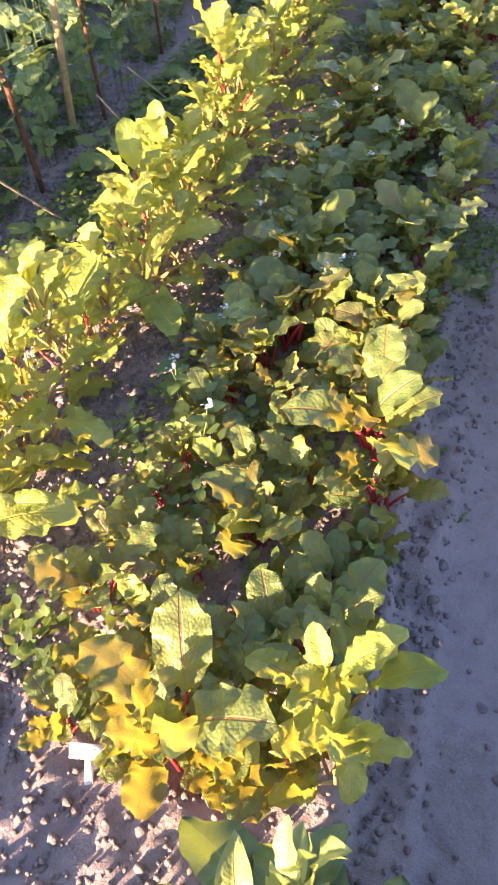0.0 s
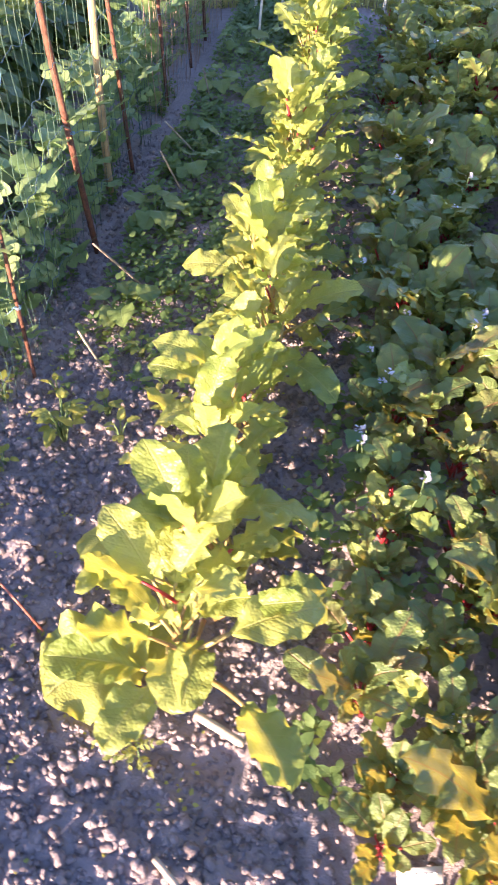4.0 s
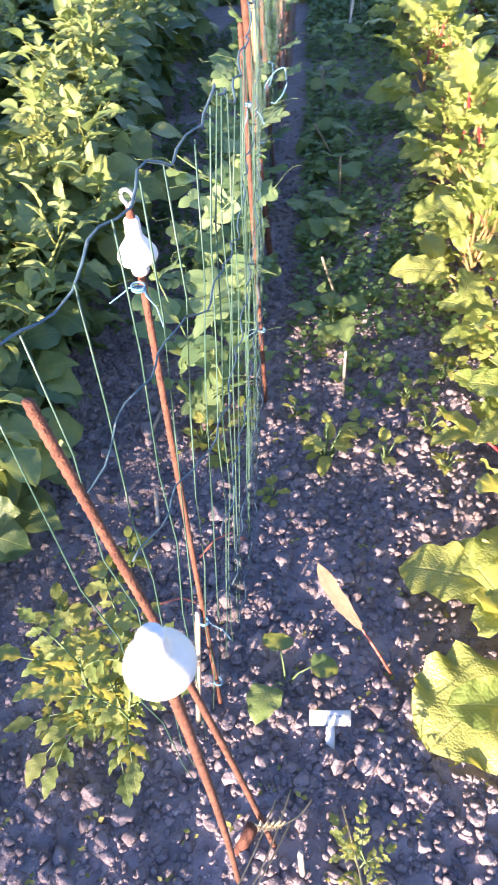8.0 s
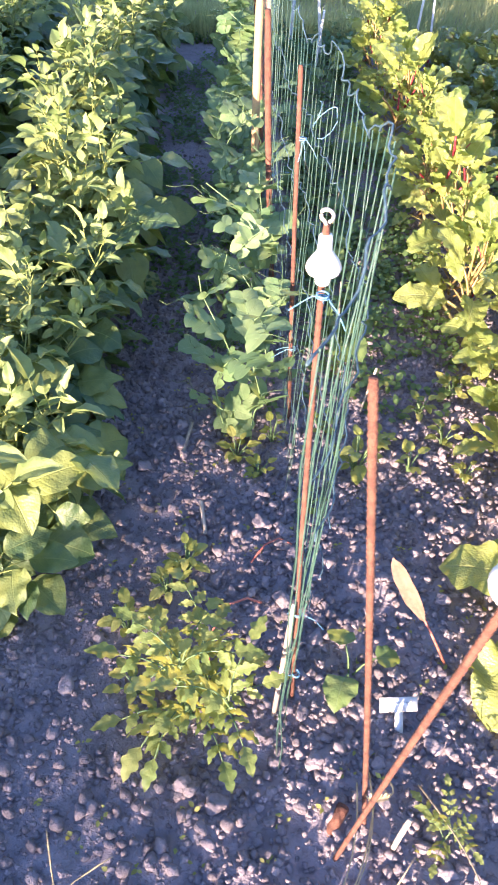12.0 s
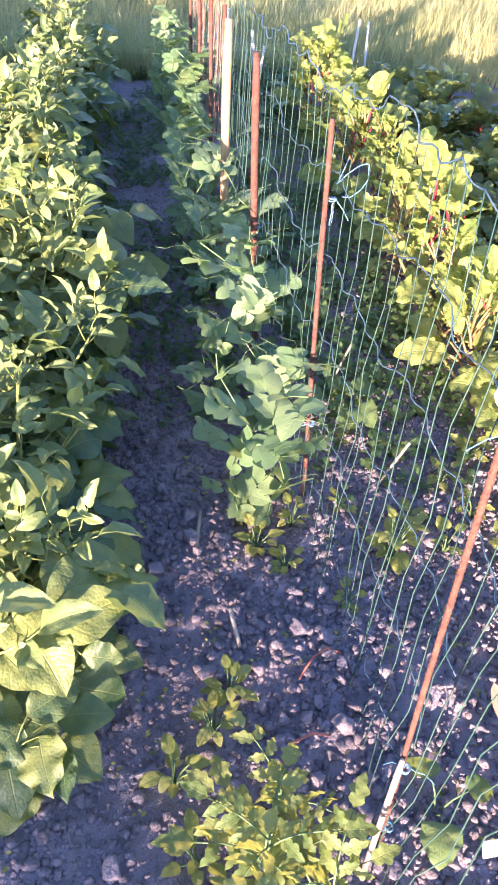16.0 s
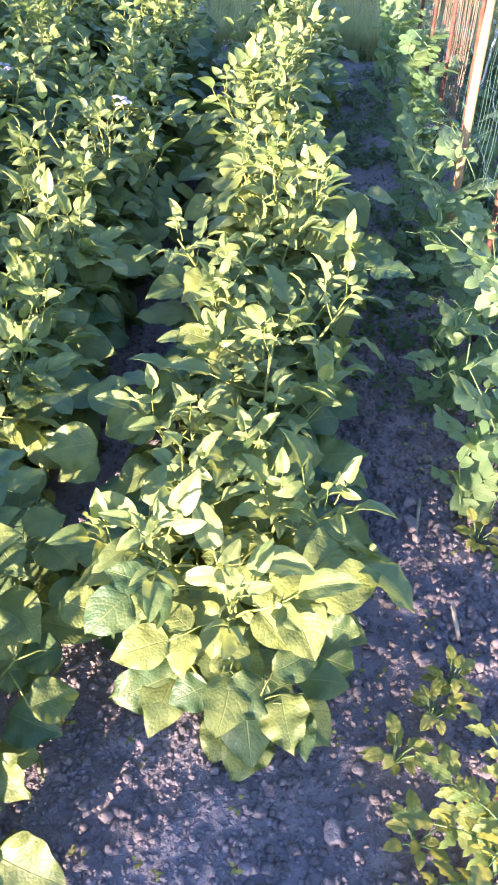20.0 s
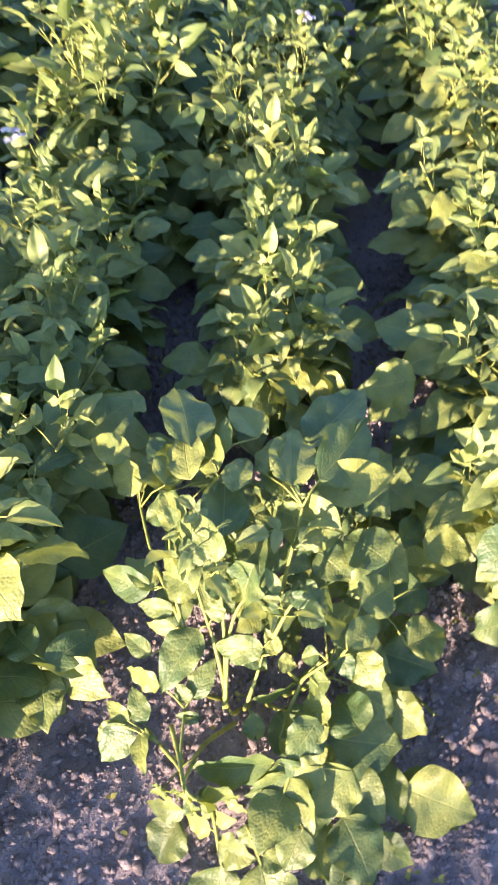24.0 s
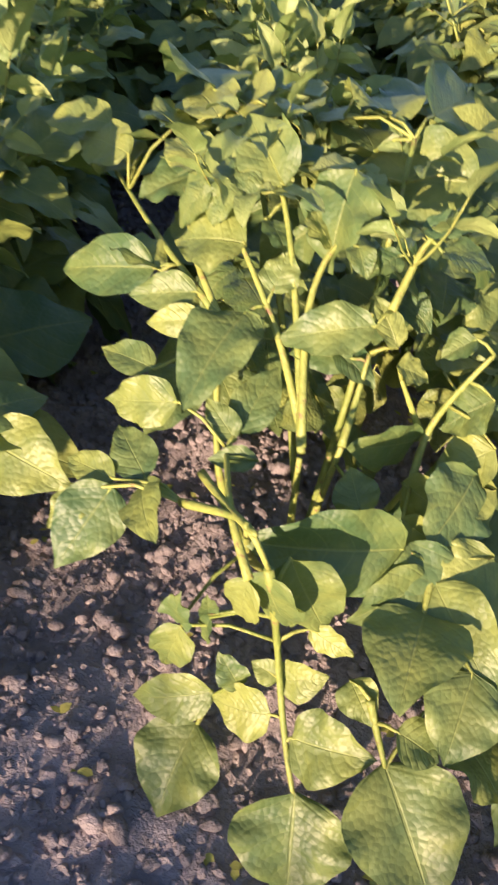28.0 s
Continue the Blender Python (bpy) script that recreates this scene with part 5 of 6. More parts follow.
def pea_plant(seed, tall):
    rg = random.Random(seed)
    plant = new("pea_plant")
    pts = [Vector((0.03 * math.sin(i * 1.3 + seed) * i / 5, 0.03 * math.cos(i * 1.1 + seed) * i / 5, tall * i / 9)) for i in range(10)]
    g = Geo()
    g.tube(pts, [0.0026 - 0.0012 * i / 9 for i in range(10)], 5, slot=0)
    child("stem", g.mesh("stem", [PEA_STEM]), plant)
    nodes = int(tall / 0.066)
    for i in range(nodes):
        t = 0.10 + 0.9 * i / nodes
        child("leaf", PEA_LEAVES[rg.randrange(7)], plant, aim(along(pts, t), i * math.pi + rg.uniform(-0.9, 0.9), rg.uniform(0.1, 0.9), rg.uniform(-0.4, 0.4), rg.uniform(0.9, 1.25)))
    return tagged(plant, "grey-green pea plant climbing beside the wire net", "pea plant", "pea row")


peas = [pea_plant(640 + k, 0.44 + 0.05 * (k % 4)) for k in range(6)]
rg = random.Random(41)
r, n = 1.52, 0
while r < 5.1:
    for s in (-1.69, -1.78):
        if s < -1.75 and rg.random() < 0.35:
            continue
        place(peas, n, turned(s + rg.uniform(-0.04, 0.04), r + rg.uniform(-0.04, 0.04), rg.uniform(0, 6.28), rg.uniform(0.85, 1.15), rg.uniform(-0.12, 0.12)))
        n += 1
    r += rg.uniform(0.13, 0.20)

# ---------------------------------------------------------------- tomatoes
TOMATO = leaf_material("tomato_leaf", (0.13, 0.20, 0.045), (0.34, 0.375, 0.10), (0.42, 0.44, 0.15), (0.64, 0.60, 0.07), veins=6, rib=0.06, vein_mix=0.35, through=0.38, rough=0.5)


def notched(t):
    return lance(t) * (0.62 + 0.55 * abs(math.sin(t * 9.5)))


def tomato_leaf(seed):
    rg = random.Random(seed)
    g = Geo()
    L = rg.uniform(0.10, 0.15)
    pts = [Vector((0, L * t, 0.03 * math.sin(t * 2.6) - 0.02 * t * t)) for t in (0, 0.25, 0.5, 0.75, 1.0)]
    g.tube(pts, [0.0022, 0.002, 0.0017, 0.0014, 0.001], 5, slot=1)
    g.leaflet(Matrix.Translation(pts[-1]) @ Matrix.Rotation(-0.3, 4, "X"), 0.062, 0.036, notched, fold=0.3, curl=rg.uniform(0.3, 1.2), wave=0.05, nv=14, na=4)
    for t in (0.32, 0.56, 0.80):
        for side in (-1, 1):
            ln = rg.uniform(0.036, 0.055)
            g.leaflet(Matrix.Translation(along(pts, t)) @ Matrix.Rotation(side * rg.uniform(0.8, 1.2), 4, "Z"), ln, ln * 0.5, notched, fold=0.3, curl=rg.uniform(0.3, 1.2), wave=0.05, nv=12, na=4)
    for t in (0.28, 0.56, 0.86):
        for side in (-1, 1):
            ln = rg.uniform(0.012, 0.022)
            g.leaflet(Matrix.Translation(along(pts, t)) @ Matrix.Rotation(side * 1.2, 4, "Z"), ln, ln * 0.6, lance, fold=0.2, curl=0.3, nv=3, na=2)
    return g.mesh("leaf", [TOMATO, PEA_STEM])


TOMATO_LEAVES = [tomato_leaf(700 + k) for k in range(6)]


def tomato_plant(seed, tall, leaves, size, label):
    rg = random.Random(seed)
    plant = new("tomato_plant")
    for k in range(3 if tall > 0.2 else 1):
        spin = k * 2.1 + seed
        pts = stem_line(Vector((0, 0, -0.01)), spin, 0.4 * tall * (k > 0) + 0.02, tall * (1 - 0.15 * k), rg)
        g = Geo()
        g.tube(pts, [0.005 * size, 0.0045 * size, 0.004 * size, 0.0035 * size, 0.003 * size, 0.002 * size], 6, slot=0)
        child("stem", g.mesh("stem", [PEA_STEM]), plant)
        m = leaves // (3 if tall > 0.2 else 1)
        for i in range(m):
            t = 0.25 + 0.75 * i / m
            child("leaf", TOMATO_LEAVES[rg.randrange(6)], plant, aim(along(pts, t), i * 2.4 + k + rg.uniform(-0.3, 0.3), rg.uniform(0.0, 0.6) + 0.4 * t, rg.uniform(-0.3, 0.3), size * (1.1 - 0.4 * t) * rg.uniform(0.85, 1.1)))
    return tagged(plant, label, "tomato plant")


tom = tomato_plant(3, 0.26, 27, 1.1, "young yellow-green tomato plant with drooping notched leaves")
tom.matrix_basis = turned(-1.84, 0.66, 0.4, 1.0)
sprout = tomato_plant(8, 0.09, 7, 0.5, "small yellowish tomato seedling on bare soil")
sprout.matrix_basis = Matrix.Translation(at(-1.36, 0.42))
copy_thing(sprout, Matrix.Translation(at(-1.02, 0.56)) @ Matrix.Rotation(1.3, 4, "Z") @ Matrix.Scale(0.7, 4))

# ---------------------------------------------------------------- cucumbers with their sticks
CUKE = leaf_material("cucumber_leaf", (0.14, 0.22, 0.06), (0.28, 0.34, 0.11), (0.26, 0.32, 0.14), (0.45, 0.50, 0.07), veins=5, rib=0.05, vein_mix=0.4, through=0.35, rough=0.55)
PALE = leaf_material("pale_weed_leaf", (0.24, 0.28, 0.05), (0.44, 0.43, 0.11), (0.42, 0.43, 0.15), (0.6, 0.58, 0.08), veins=4, rib=0.06, vein_mix=0.3, through=0.38, rough=0.5)
WEED = leaf_material("weed_leaf", (0.07, 0.14, 0.04), (0.15, 0.23, 0.07), (0.16, 0.24, 0.09), (0.35, 0.45, 0.06), veins=4, rib=0.06, vein_mix=0.25, through=0.35, rough=0.5)


def lobed(t):
    return heart(t) * (0.88 + 0.16 * abs(math.cos(t * 7.0)))


def leafy_plant(name, seed, leaves, size, mat, shape, tall, label, category, group="", aspect=0.9, low=0.1):
    rg = random.Random(seed)
    plant = new(name)
    for i in range(leaves):
        a = i * 2.4 + rg.uniform(-0.4, 0.4)
        h = tall * rg.uniform(0.4, 1.0)
        L = size * rg.uniform(0.65, 1.1)
        out = L * rg.uniform(0.4, 0.9)
        top = Vector((-math.sin(a) * out, math.cos(a) * out, h))
        g = Geo()
        g.tube([Vector((0, 0, -0.01)), top * 0.5 + Vector((0, 0, h * 0.15)), top], [0.0022, 0.002, 0.0016], 5, slot=1)
        g.leaflet(aim(top, a, low + rg.uniform(-0.3, 0.3), rg.uniform(-0.3, 0.3)), L, L * aspect, shape, fold=rg.uniform(0.05, 0.35), curl=rg.uniform(0.2, 0.9), wave=0.05, nv=10, na=8, phase=rg.uniform(0, 6), pucker=0.05)
        child("leaf", g.mesh("leaf", [mat, PEA_STEM]), plant)
    return tagged(plant, label, category, group)


cuke_sites = [(-1.43, 2.55, 9, 0.10, 0.12), (-1.40, 1.92, 6, 0.09, 0.10), (-1.50, 0.76, 3, 0.085, 0.09), (-1.42, 3.2, 9, 0.10, 0.12), (-1.36, 2.9, 5, 0.09, 0.1), (-1.40, 3.8, 8, 0.10, 0.12), (-1.38, 4.4, 8, 0.10, 0.14)]
for k, (s, r, c, size, tall) in enumerate(cuke_sites):
    pl = leafy_plant("cucumber_plant", 800 + k, c, size, CUKE, lobed, tall, "young cucumber plant with broad lobed leaves on the soil", "cucumber plant", "cucumber row", 1.0)
    pl.location = at(s, r)
for k, (s, r, c, size, tall) in enumerate([(-1.42, 1.36, 22, 0.05, 0.15), (-1.27, 1.38, 7, 0.04, 0.07), (-1.90, 0.95, 14, 0.035, 0.07), (-1.95, 0.72, 10, 0.04, 0.06), (-1.08, 1.72, 12, 0.04, 0.06), (-1.74, 1.43, 12, 0.04, 0.06), (-1.64, 1.50, 9, 0.035, 0.07), (-1.20, 1.62, 9, 0.04, 0.06), (-1.33, 1.47, 12, 0.035, 0.07), (-1.15, 1.50, 10, 0.035, 0.06), (-1.76, 1.60, 12, 0.035, 0.07), (-1.68, 1.36, 10, 0.03, 0.05), (-1.12, 1.36, 10, 0.03, 0.05), (-1.50, 1.55, 10, 0.03, 0.05), (-1.55, 1.25, 8, 0.03, 0.04), (-1.98, 0.86, 14, 0.04, 0.08), (-1.86, 1.02, 16, 0.04, 0.08), (-1.30, 1.75, 10, 0.035, 0.06)]):
    pl = leafy_plant("weed", 830 + k, c, size, PALE, ovate, tall, "pale yellow-green weed on crumbly soil", "weed", "pale weeds", 0.62, 0.3)
    pl.location = at(s, r)
for foot, top in (((-0.834, 1.971, -0.02), (-0.889, 1.833, 0.273)), ((-0.701, 2.448, -0.02), (-0.841, 2.198, 0.311)), ((-0.50, 3.05, -0.02), (-0.602, 2.781, 0.31)), ((-0.40, 3.43, -0.02), (-0.556, 3.24, 0.229)), ((-0.28, 3.95, -0.02), (-0.33, 3.9, 0.2))):
    ribbed_bar("plant_stick", Vector(foot), Vector(top), 0.0034, "thin dry stick marking a cucumber plant", False, GREYWOOD)

# ---------------------------------------------------------------- plant labels, twigs and a dry leaf
def rounded_box(g, w, d, h, m, slot=0):
    bm = bmesh.new()
    bmesh.ops.create_cube(bm, size=1.0)
    bmesh.ops.scale(bm, vec=(w, d, h), verts=bm.verts)
    bmesh.ops.bevel(bm, geom=bm.edges[:], offset=min(w, d, h) * 0.3, segments=2, affect="EDGES")
    base = len(g.v)
    bm.verts.index_update()
    g.v += [m @ v.co for v in bm.verts]
    for f in bm.faces:
        g.f.append(tuple(v.index + base for v in f.verts))
        g.uv += [(0.5, 0.5)] * len(f.verts)
        g.mi.append(slot)
    bm.free()


def plant_label(p, spin, tip):
    """A white T-shaped plant label: head, spike and a line of small writing."""
    lab = new("plant_label")
    lab.matrix_basis = Matrix.Translation(p) @ Matrix.Rotation(spin, 4, "Z") @ Matrix.Rotation(tip, 4, "X")
    g = Geo()
    rounded_box(g, 0.078, 0.0022, 0.030, Matrix.Translation((0, 0, 0.062)))
    child("head", g.mesh("head", [WHITE]), lab)
    g = Geo()
    rounded_box(g, 0.017, 0.002, 0.075, Matrix.Translation((0, 0.0004, 0.012)))
    child("spike", g.mesh("spike", [WHITE]), lab)
    rg = random.Random(5)
    x = -0.030
    g = Geo()
    while x < 0.026:
        w = rg.uniform(0.003, 0.009)
        rounded_box(g, w, 0.0006, rg.uniform(0.003, 0.005), Matrix.Translation((x + w / 2, -0.0013, 0.066)))
        x += w + 0.002
    child("writing", g.mesh("writing", [INK]), lab, label="line of faded grey writing")
    return tagged(lab, "white plastic T-shaped plant label stuck in the soil", "plant label", "plant labels")


plant_label(at(-1.412, 0.632, 0.0), -0.25, -0.75)
plant_label(at(-0.49, 0.37, 0.0), -0.1, -0.8)
g = Geo()
g.tube([Vector((-1.005, 1.128, 0.01)), Vector((-1.03, 1.143, 0.07)), Vector((-1.065, 1.163, 0.148))], [0.003, 0.003, 0.0025], 6, slot=1)
y = Vector((-0.081, 0.046, 0.166)).normalized()
z = (Vector((-0.55, -0.75, 0.25)) - y * Vector((-0.55, -0.75, 0.25)).dot(y)).normalized()
m = Matrix.Translation((-1.065, 1.163, 0.145)) @ Matrix((y.cross(z), y, z)).transposed().to_4x4()
g.leaflet(m, 0.195, 0.036, oblong, fold=0.55, curl=0.12, wave=0.06, nv=12, na=6, slot=0)
tagged(new("dry_leaf", g.mesh("dry_leaf", [DRYLEAF, REDSTEM])), "dry curled papery leaf on a reddish stalk standing in the soil", "dry leaf")
g = Geo()
arc = [Vector((-1.50, 1.27, 0.0)), Vector((-1.48, 1.31, 0.07)), Vector((-1.44, 1.345, 0.10)), Vector((-1.39, 1.35, 0.10)), Vector((-1.36, 1.34, 0.085))]
g.tube([along(arc, i / 12) for i in range(13)], 0.0028, 6, slot=0)
tagged(new("red_stalk", g.mesh("red_stalk", [REDSTEM])), "arched dry red stalk rising from the soil", "stalk")
g = Geo()
arc = [Vector((-1.33, 1.50, 0.02)), Vector((-1.29, 1.52, 0.05)), Vector((-1.25, 1.53, 0.05)), Vector((-1.22, 1.52, 0.03))]
g.tube([along(arc, i / 9) for i in range(10)], 0.0024, 6, slot=0)
tagged(new("red_stalk", g.mesh("red_stalk", [REDSTEM])), "short bent red stalk lying on clods", "stalk")
for a, b, rad, label in (((-1.40, 1.90, 0.02), (-1.34, 2.02, 0.025), 0.005, "short grey twig lying on the soil"), ((-1.41, 1.62, 0.015), (-1.40, 1.70, 0.05), 0.005, "reddish stub of a twig in the soil"),
                         ((-0.80, 0.64, 0.015), (-0.70, 0.50, 0.02), 0.006, "pale straight twig lying on the soil"), ((-1.275, 0.82, -0.02), (-1.29, 0.80, 0.19), 0.005, "grey split stick standing in the soil"),
                         ((-0.70, 0.88, 0.03), (-0.62, 0.80, 0.05), 0.009, "dry rolled leaf stub under the beets")):
    ribbed_bar("twig", Vector(a), Vector(b), rad, label, False, GREYWOOD)
for s, r, z, rad, ls in ((-1.40, 5.15, 0.45, 0.011, 0.02), (-1.20, 5.05, 0.36, 0.010, -0.05), (-1.30, 4.5, 0.4, 0.007, 0.03), (-0.62, 5.1, 0.42, 0.008, 0.02), (-0.5, 5.15, 0.4, 0.007, -0.03)):
    ribbed_bar("white_stake", at(s, r, -0.02), at(s + ls, r + 0.02, z), rad, "pale painted stake at the garden's far edge", False, WHITE)

STRAW = plain_material("dry_straw", (0.46, 0.37, 0.20), (0.64, 0.55, 0.34), 30, 0.7, rel=0, through=0.2)
for s0, r0, c0, seed in ((-1.60, 0.20, 6, 1), (-1.53, 0.27, 3, 2), (-2.05, 0.33, 3, 3), (-1.68, 0.18, 4, 4)):
    rg = random.Random(seed)
    tuft = new("dry_grass_tuft")
    tuft.location = at(s0, r0)
    for i in range(c0):
        a, o, hh = rg.uniform(0, 6.28), rg.uniform(0.03, 0.12), rg.uniform(0.06, 0.2)
        g = Geo()
        g.tube([Vector((math.cos(a) * o * t * t, math.sin(a) * o * t * t, hh * t - 0.005)) for t in (0, 0.3, 0.6, 0.85, 1.0)], [0.0012, 0.0014, 0.0012, 0.0016, 0.0004], 4, slot=0)
        child("stalk", g.mesh("stalk", [STRAW]), tuft)
    tagged(tuft, "few dry straw-coloured grass stalks on the soil", "dry grass", "dry grass tufts")
# tall dry grass with feathery heads where the soil ends
straws = new("dry_grass_tuft")
straws.location = at(-1.44, 0.52)
for foot, tip, head in (((0.0, 0.02), (-1.345, 0.845, 0.20), True), ((-0.03, 0.05), (-1.435, 0.715, 0.19), False), ((-0.06, 0.04), (-1.490, 0.690, 0.19), False), ((0.05, 0.0), (-1.238, 0.62, 0.19), False), ((-0.04, 0.0), (-1.515, 0.665, 0.17), False)):
    a, b = Vector((foot[0], foot[1], 0.0)), Vector(tip) - straws.location
    run = [a.lerp(b, i / 8) + Vector((0, -0.03, 0.05)) * math.sin(math.pi * i / 8) for i in range(9)]
    g = Geo()
    g.tube(run, [0.0017 - 0.0001 * i for i in range(9)], 5, slot=0)
    if head:
        for i in range(40):
            t = 0.68 + 0.32 * i / 40
            q = along(run, t)
            g.leaflet(aim(q, i * 2.4, 0.9), 0.014, 0.004, ovate, fold=0.2, curl=0.2, nv=3, na=2)
    child("stalk", g.mesh("stalk", [STRAW, STRAW]), straws)
tagged(straws, "tall dry straw-coloured grass stalks with a feathery head", "dry grass", "dry grass tufts")

# ---------------------------------------------------------------- beans, onions and weeds by the path
BEAN = leaf_material("bean_leaf", (0.20, 0.28, 0.06), (0.36, 0.42, 0.11), (0.40, 0.44, 0.16), (0.62, 0.62, 0.07), veins=5, rib=0.05, vein_mix=0.35, through=0.4, rough=0.45)
ONION = plain_material("onion_blade", (0.10, 0.18, 0.07), (0.30, 0.34, 0.12), 12, 0.45, rel=0, through=0.3)
bean_protos = [leafy_plant("bean_plant", 860 + k, 28, 0.10, BEAN, round_leaf, 0.22, "bright yellow-green bean plant beside the path", "bean plant", "bean row", 0.8, 0.65) for k in range(4)]
r, n = 1.7, 0
rg = random.Random(61)
while r < 4.7:
    for s in (0.42, 0.58, 0.76, 0.95):
        place(bean_protos, n, turned(s + rg.uniform(-0.05, 0.05), r + rg.uniform(-0.05, 0.05), rg.uniform(0, 6), rg.uniform(0.85, 1.15)))
        n += 1
    r += rg.uniform(0.16, 0.22)


def onion(seed):
    rg = random.Random(seed)
    plant = new("onion_plant")
    for i in range(9):
        a, h, o = rg.uniform(0, 6.28), rg.uniform(0.3, 0.55), rg.uniform(0.02, 0.16)
        g = Geo()
        g.tube([Vector((math.cos(a) * o * t * t, math.sin(a) * o * t * t, h * t)) for t in (0, 0.3, 0.6, 0.85, 1.0)], [0.006, 0.007, 0.006, 0.004, 0.001], 6, slot=0)
        child("blade", g.mesh("blade", [ONION]), plant)
    return tagged(plant, "clump of tall upright onion leaves, sunlit tips", "onion plant", "onion clump")


onions = [onion(880 + k) for k in range(3)]
for k in range(10):
    place(onions, k, turned(0.48 + 0.11 * (k % 5), 4.88 + 0.12 * (k // 5), k * 1.1))


def weed_mat(name, s0, s1, r0, r1, count, size, tall, seed, mat, label, dens=None, leaves=6):
    """A low tangle of small weeds as one mass."""
    rg = random.Random(seed)
    g = Geo()
    for _ in range(count):
        s, r = rg.uniform(s0, s1), rg.uniform(r0, r1)
        if dens and rg.random() > dens(s, r):
            continue
        p = at(s, r)
        h = tall * rg.uniform(0.25, 1.0)
        for i in range(leaves):
            a = i * 2.4 + rg.uniform(-0.5, 0.5)
            t = i / leaves
            q = p + Vector((rg.uniform(-0.012, 0.012), rg.uniform(-0.012, 0.012), h * t))
            L = size * rg.uniform(0.6, 1.15)
            g.leaflet(aim(q, a, rg.uniform(0.0, 0.7), rg.uniform(-0.4, 0.4)), L, L * 0.62, ovate, fold=0.25, curl=rg.uniform(0, 0.9), nv=3, na=2)
    return tagged(new(name, g.mesh(name, [mat, PEA_STEM])), label, "weeds", kind="stuff")


weed_mat("weed_cover", -1.52, -1.02, 1.55, 5.2, 2400, 0.032, 0.10, 91, WEED, "low dark green weeds covering soil beside the net", lambda s, r: float(smooth(1.45, 2.5, r)) * (0.45 + 0.65 * float(value_noise(s * 6, r * 6, 31) > -0.05)))
weed_mat("weed_cover", -2.12, -1.62, 1.5, 5.4, 1900, 0.026, 0.07, 92, WEED, "low green weeds between potatoes and peas", lambda s, r: float(smooth(1.4, 2.8, r)) * float(value_noise(s * 6, r * 6, 33) > -0.08))
weed_mat("bed_weeds", -0.78, -0.05, 0.5, 5.0, 950, 0.040, 0.17, 93, WEED, "leafy green weeds growing among the beets", lambda s, r: 0.9 if s > -0.7 else 0.6)
weed_mat("seedlings", -3.3, -0.75, 0.15, 2.0, 420, 0.013, 0.022, 94, PALE, "scattered tiny weed seedlings on bare soil", None, 4)
weed_mat("path_weeds", -0.06, 0.08, 2.05, 2.45, 120, 0.022, 0.07, 95, WEED, "tuft of green weeds at the path's edge")
weed_mat("path_weeds", 0.0, 0.45, 1.0, 5.0, 60, 0.015, 0.02, 96, WEED, "sparse small weeds on the trodden path")
weed_mat("edge_weeds", -1.5, -0.9, 4.9, 5.4, 160, 0.05, 0.15, 97, WEED, "broad green weeds along the meadow's edge")

PETAL = plain_material("lilac_white_petal", (0.62, 0.58, 0.70), (0.80, 0.78, 0.82), 40, 0.6, rel=0, through=0.3)


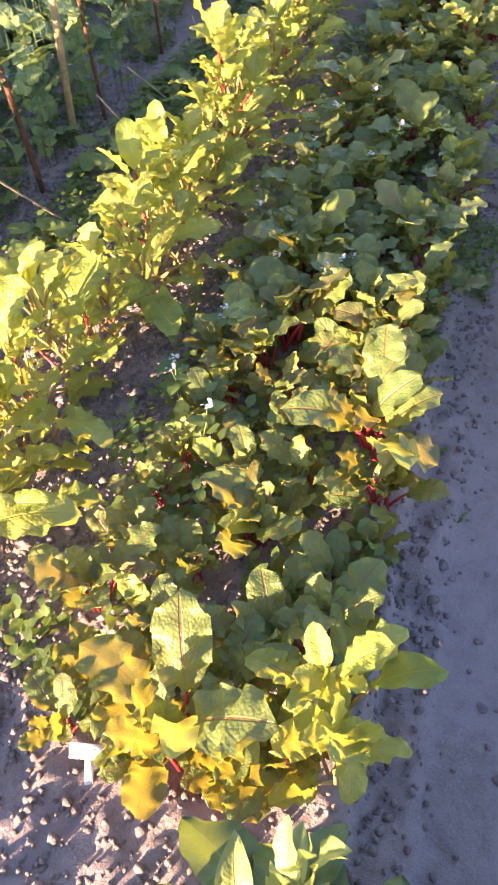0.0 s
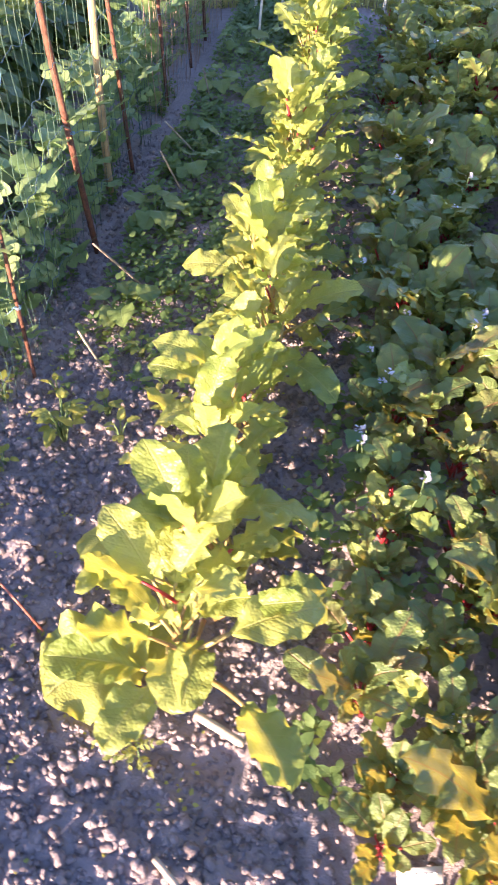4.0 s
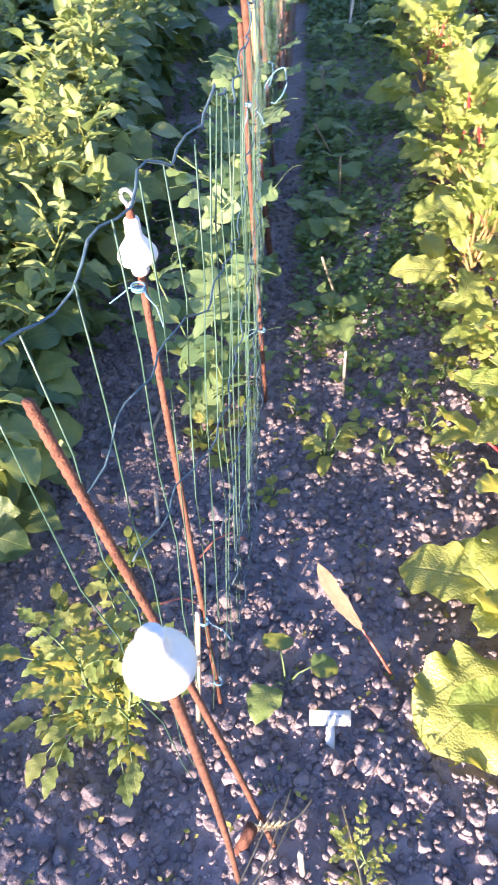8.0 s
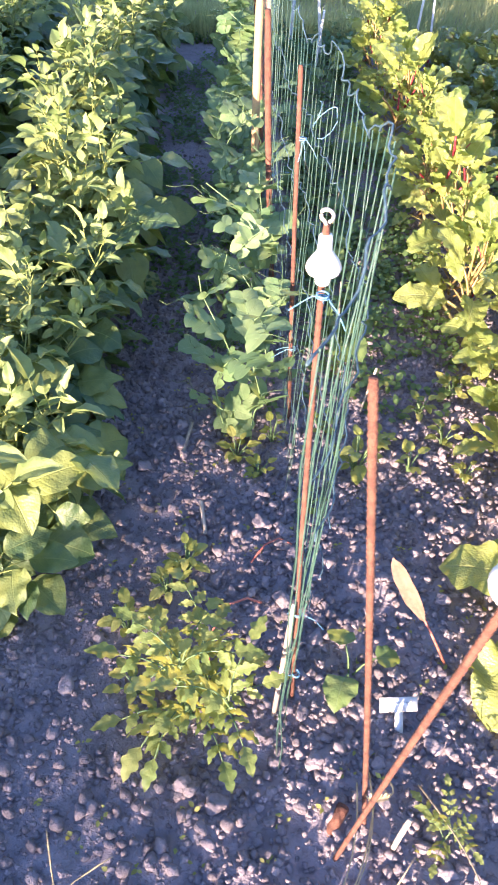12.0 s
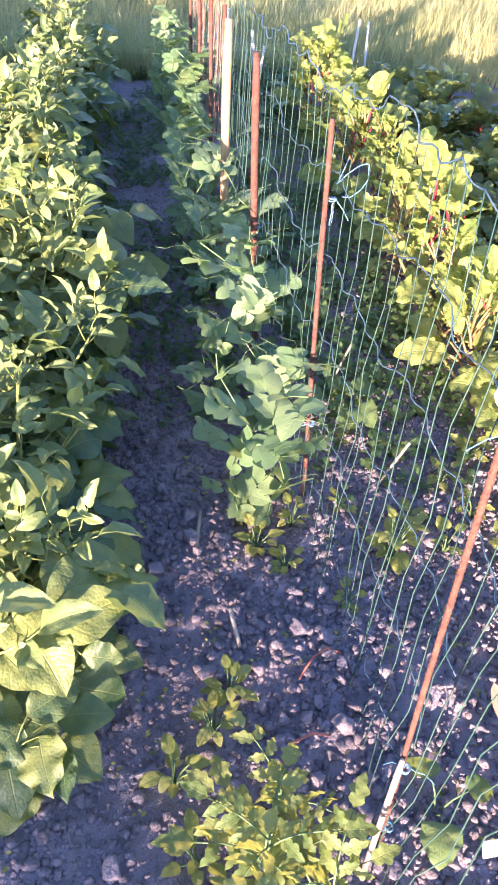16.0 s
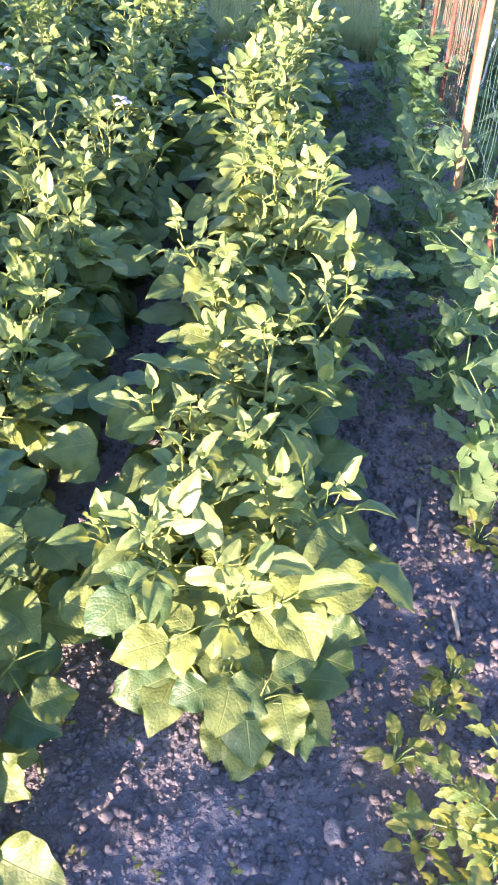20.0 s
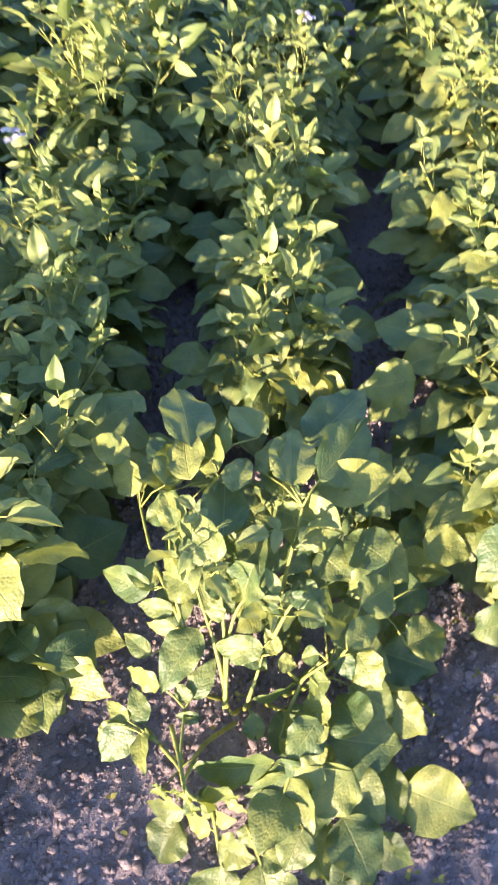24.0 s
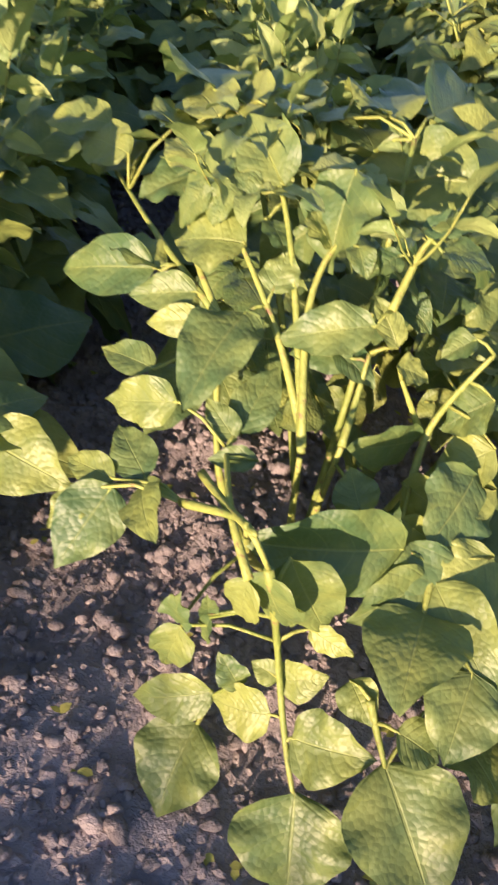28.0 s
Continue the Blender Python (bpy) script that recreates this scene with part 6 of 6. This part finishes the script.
def flowering_weed(seed):
    rg = random.Random(seed)
    plant = new("flowering_weed")
    h = rg.uniform(0.13, 0.20)
    pts = stem_line(Vector((0, 0, -0.01)), rg.uniform(0, 6), 0.03, h, rg)
    g = Geo()
    g.tube(pts, [0.002, 0.002, 0.0018, 0.0016, 0.0014, 0.0012], 5, slot=0)
    child("stem", g.mesh("stem", [PEA_STEM]), plant)
    for i in range(9):
        g = Geo()
        L = rg.uniform(0.035, 0.055)
        g.leaflet(aim(along(pts, 0.28 + 0.085 * i), i * 1.57 + rg.uniform(-0.3, 0.3), rg.uniform(0, 0.5)), L, L * 0.7, ovate, fold=0.2, curl=0.4, nv=4, na=4, wave=0.03)
        child("leaf", g.mesh("leaf", [WEED, PEA_STEM]), plant)
    g = Geo()
    for i in range(9):
        a = rg.uniform(0, 6.28)
        p = pts[-1] + Vector((math.cos(a), math.sin(a), rg.uniform(-0.5, 0.9))) * 0.008
        g.leaflet(aim(p, a, rg.uniform(0.2, 1.0)), 0.009, 0.007, round_leaf, fold=0.3, curl=0.3, nv=3, na=2)
    child("flower_head", g.mesh("flower_head", [PETAL, PEA_STEM]), plant, label="small whitish lilac flower cluster")
    return tagged(plant, "slim weed with a whitish lilac flower head", "weed", "flowering weeds")


bloomers = [flowering_weed(900 + k) for k in range(5)]
rg = random.Random(71)
for k in range(26):
    place(bloomers, k, turned(rg.uniform(-0.66, -0.02), rg.uniform(0.6, 4.2), rg.uniform(0, 6), rg.uniform(0.8, 1.25)))
# white potato blossom
for s, r, z in ((-1.902, 3.51, 0.40), (-2.292, 4.02, 0.365), (-2.83, 2.95, 0.39), (-3.35, 3.3, 0.36)):
    fl = new("potato_blossom")
    g = Geo()
    g.tube([Vector((0, 0, 0)), Vector((0.005, 0, 0.06)), Vector((0, 0.004, 0.12))], [0.002, 0.0018, 0.0015], 5, slot=0)
    child("stalk", g.mesh("stalk", [POTATO_STEM]), fl)
    for i in range(5):
        g = Geo()
        for j in range(5):
            g.leaflet(aim(Vector((0.02 * math.cos(i * 1.3), 0.02 * math.sin(i * 1.3), 0.12 + 0.008 * (i % 3))), j * 1.2566, -0.3), 0.018, 0.015, round_leaf, fold=0.1, curl=0.2, nv=3, na=2)
        child("flower", g.mesh("flower", [PETAL, PEA_STEM]), fl, label="white five-petalled flower")
    fl.location = (s, r, z)
    tagged(fl, "white potato blossom on a thin stalk above the leaves", "flower", "potato blossoms")

# ---------------------------------------------------------------- the larger clods, piece by piece
s_, r_, rs_ = scatter(420, -2.1, -0.95, 0.25, 1.6, lambda s, r: crumb_density(s, r), 8)
meshes = []
for k in range(9):
    sh = clod_shape(ICO_V, 140 + k, 11, 0.11)
    me = bpy.data.meshes.new("clod")
    me.from_pydata((sh * 0.018).tolist(), [], ICO_F.tolist())
    me.polygons.foreach_set("use_smooth", np.ones(len(ICO_F), bool))
    me.materials.append(SOIL)
    meshes.append(me)
for k in range(min(280, len(s_))):
    size = 0.55 + 0.95 * rs_.beta(1.0, 2.6)
    child("clod", meshes[k % len(meshes)], ground, Matrix.Translation(at(s_[k], r_[k], 0.008 * size)) @ Matrix.Rotation(rs_.uniform(0, 6.28), 4, "Z") @ Matrix.Scale(size, 4))
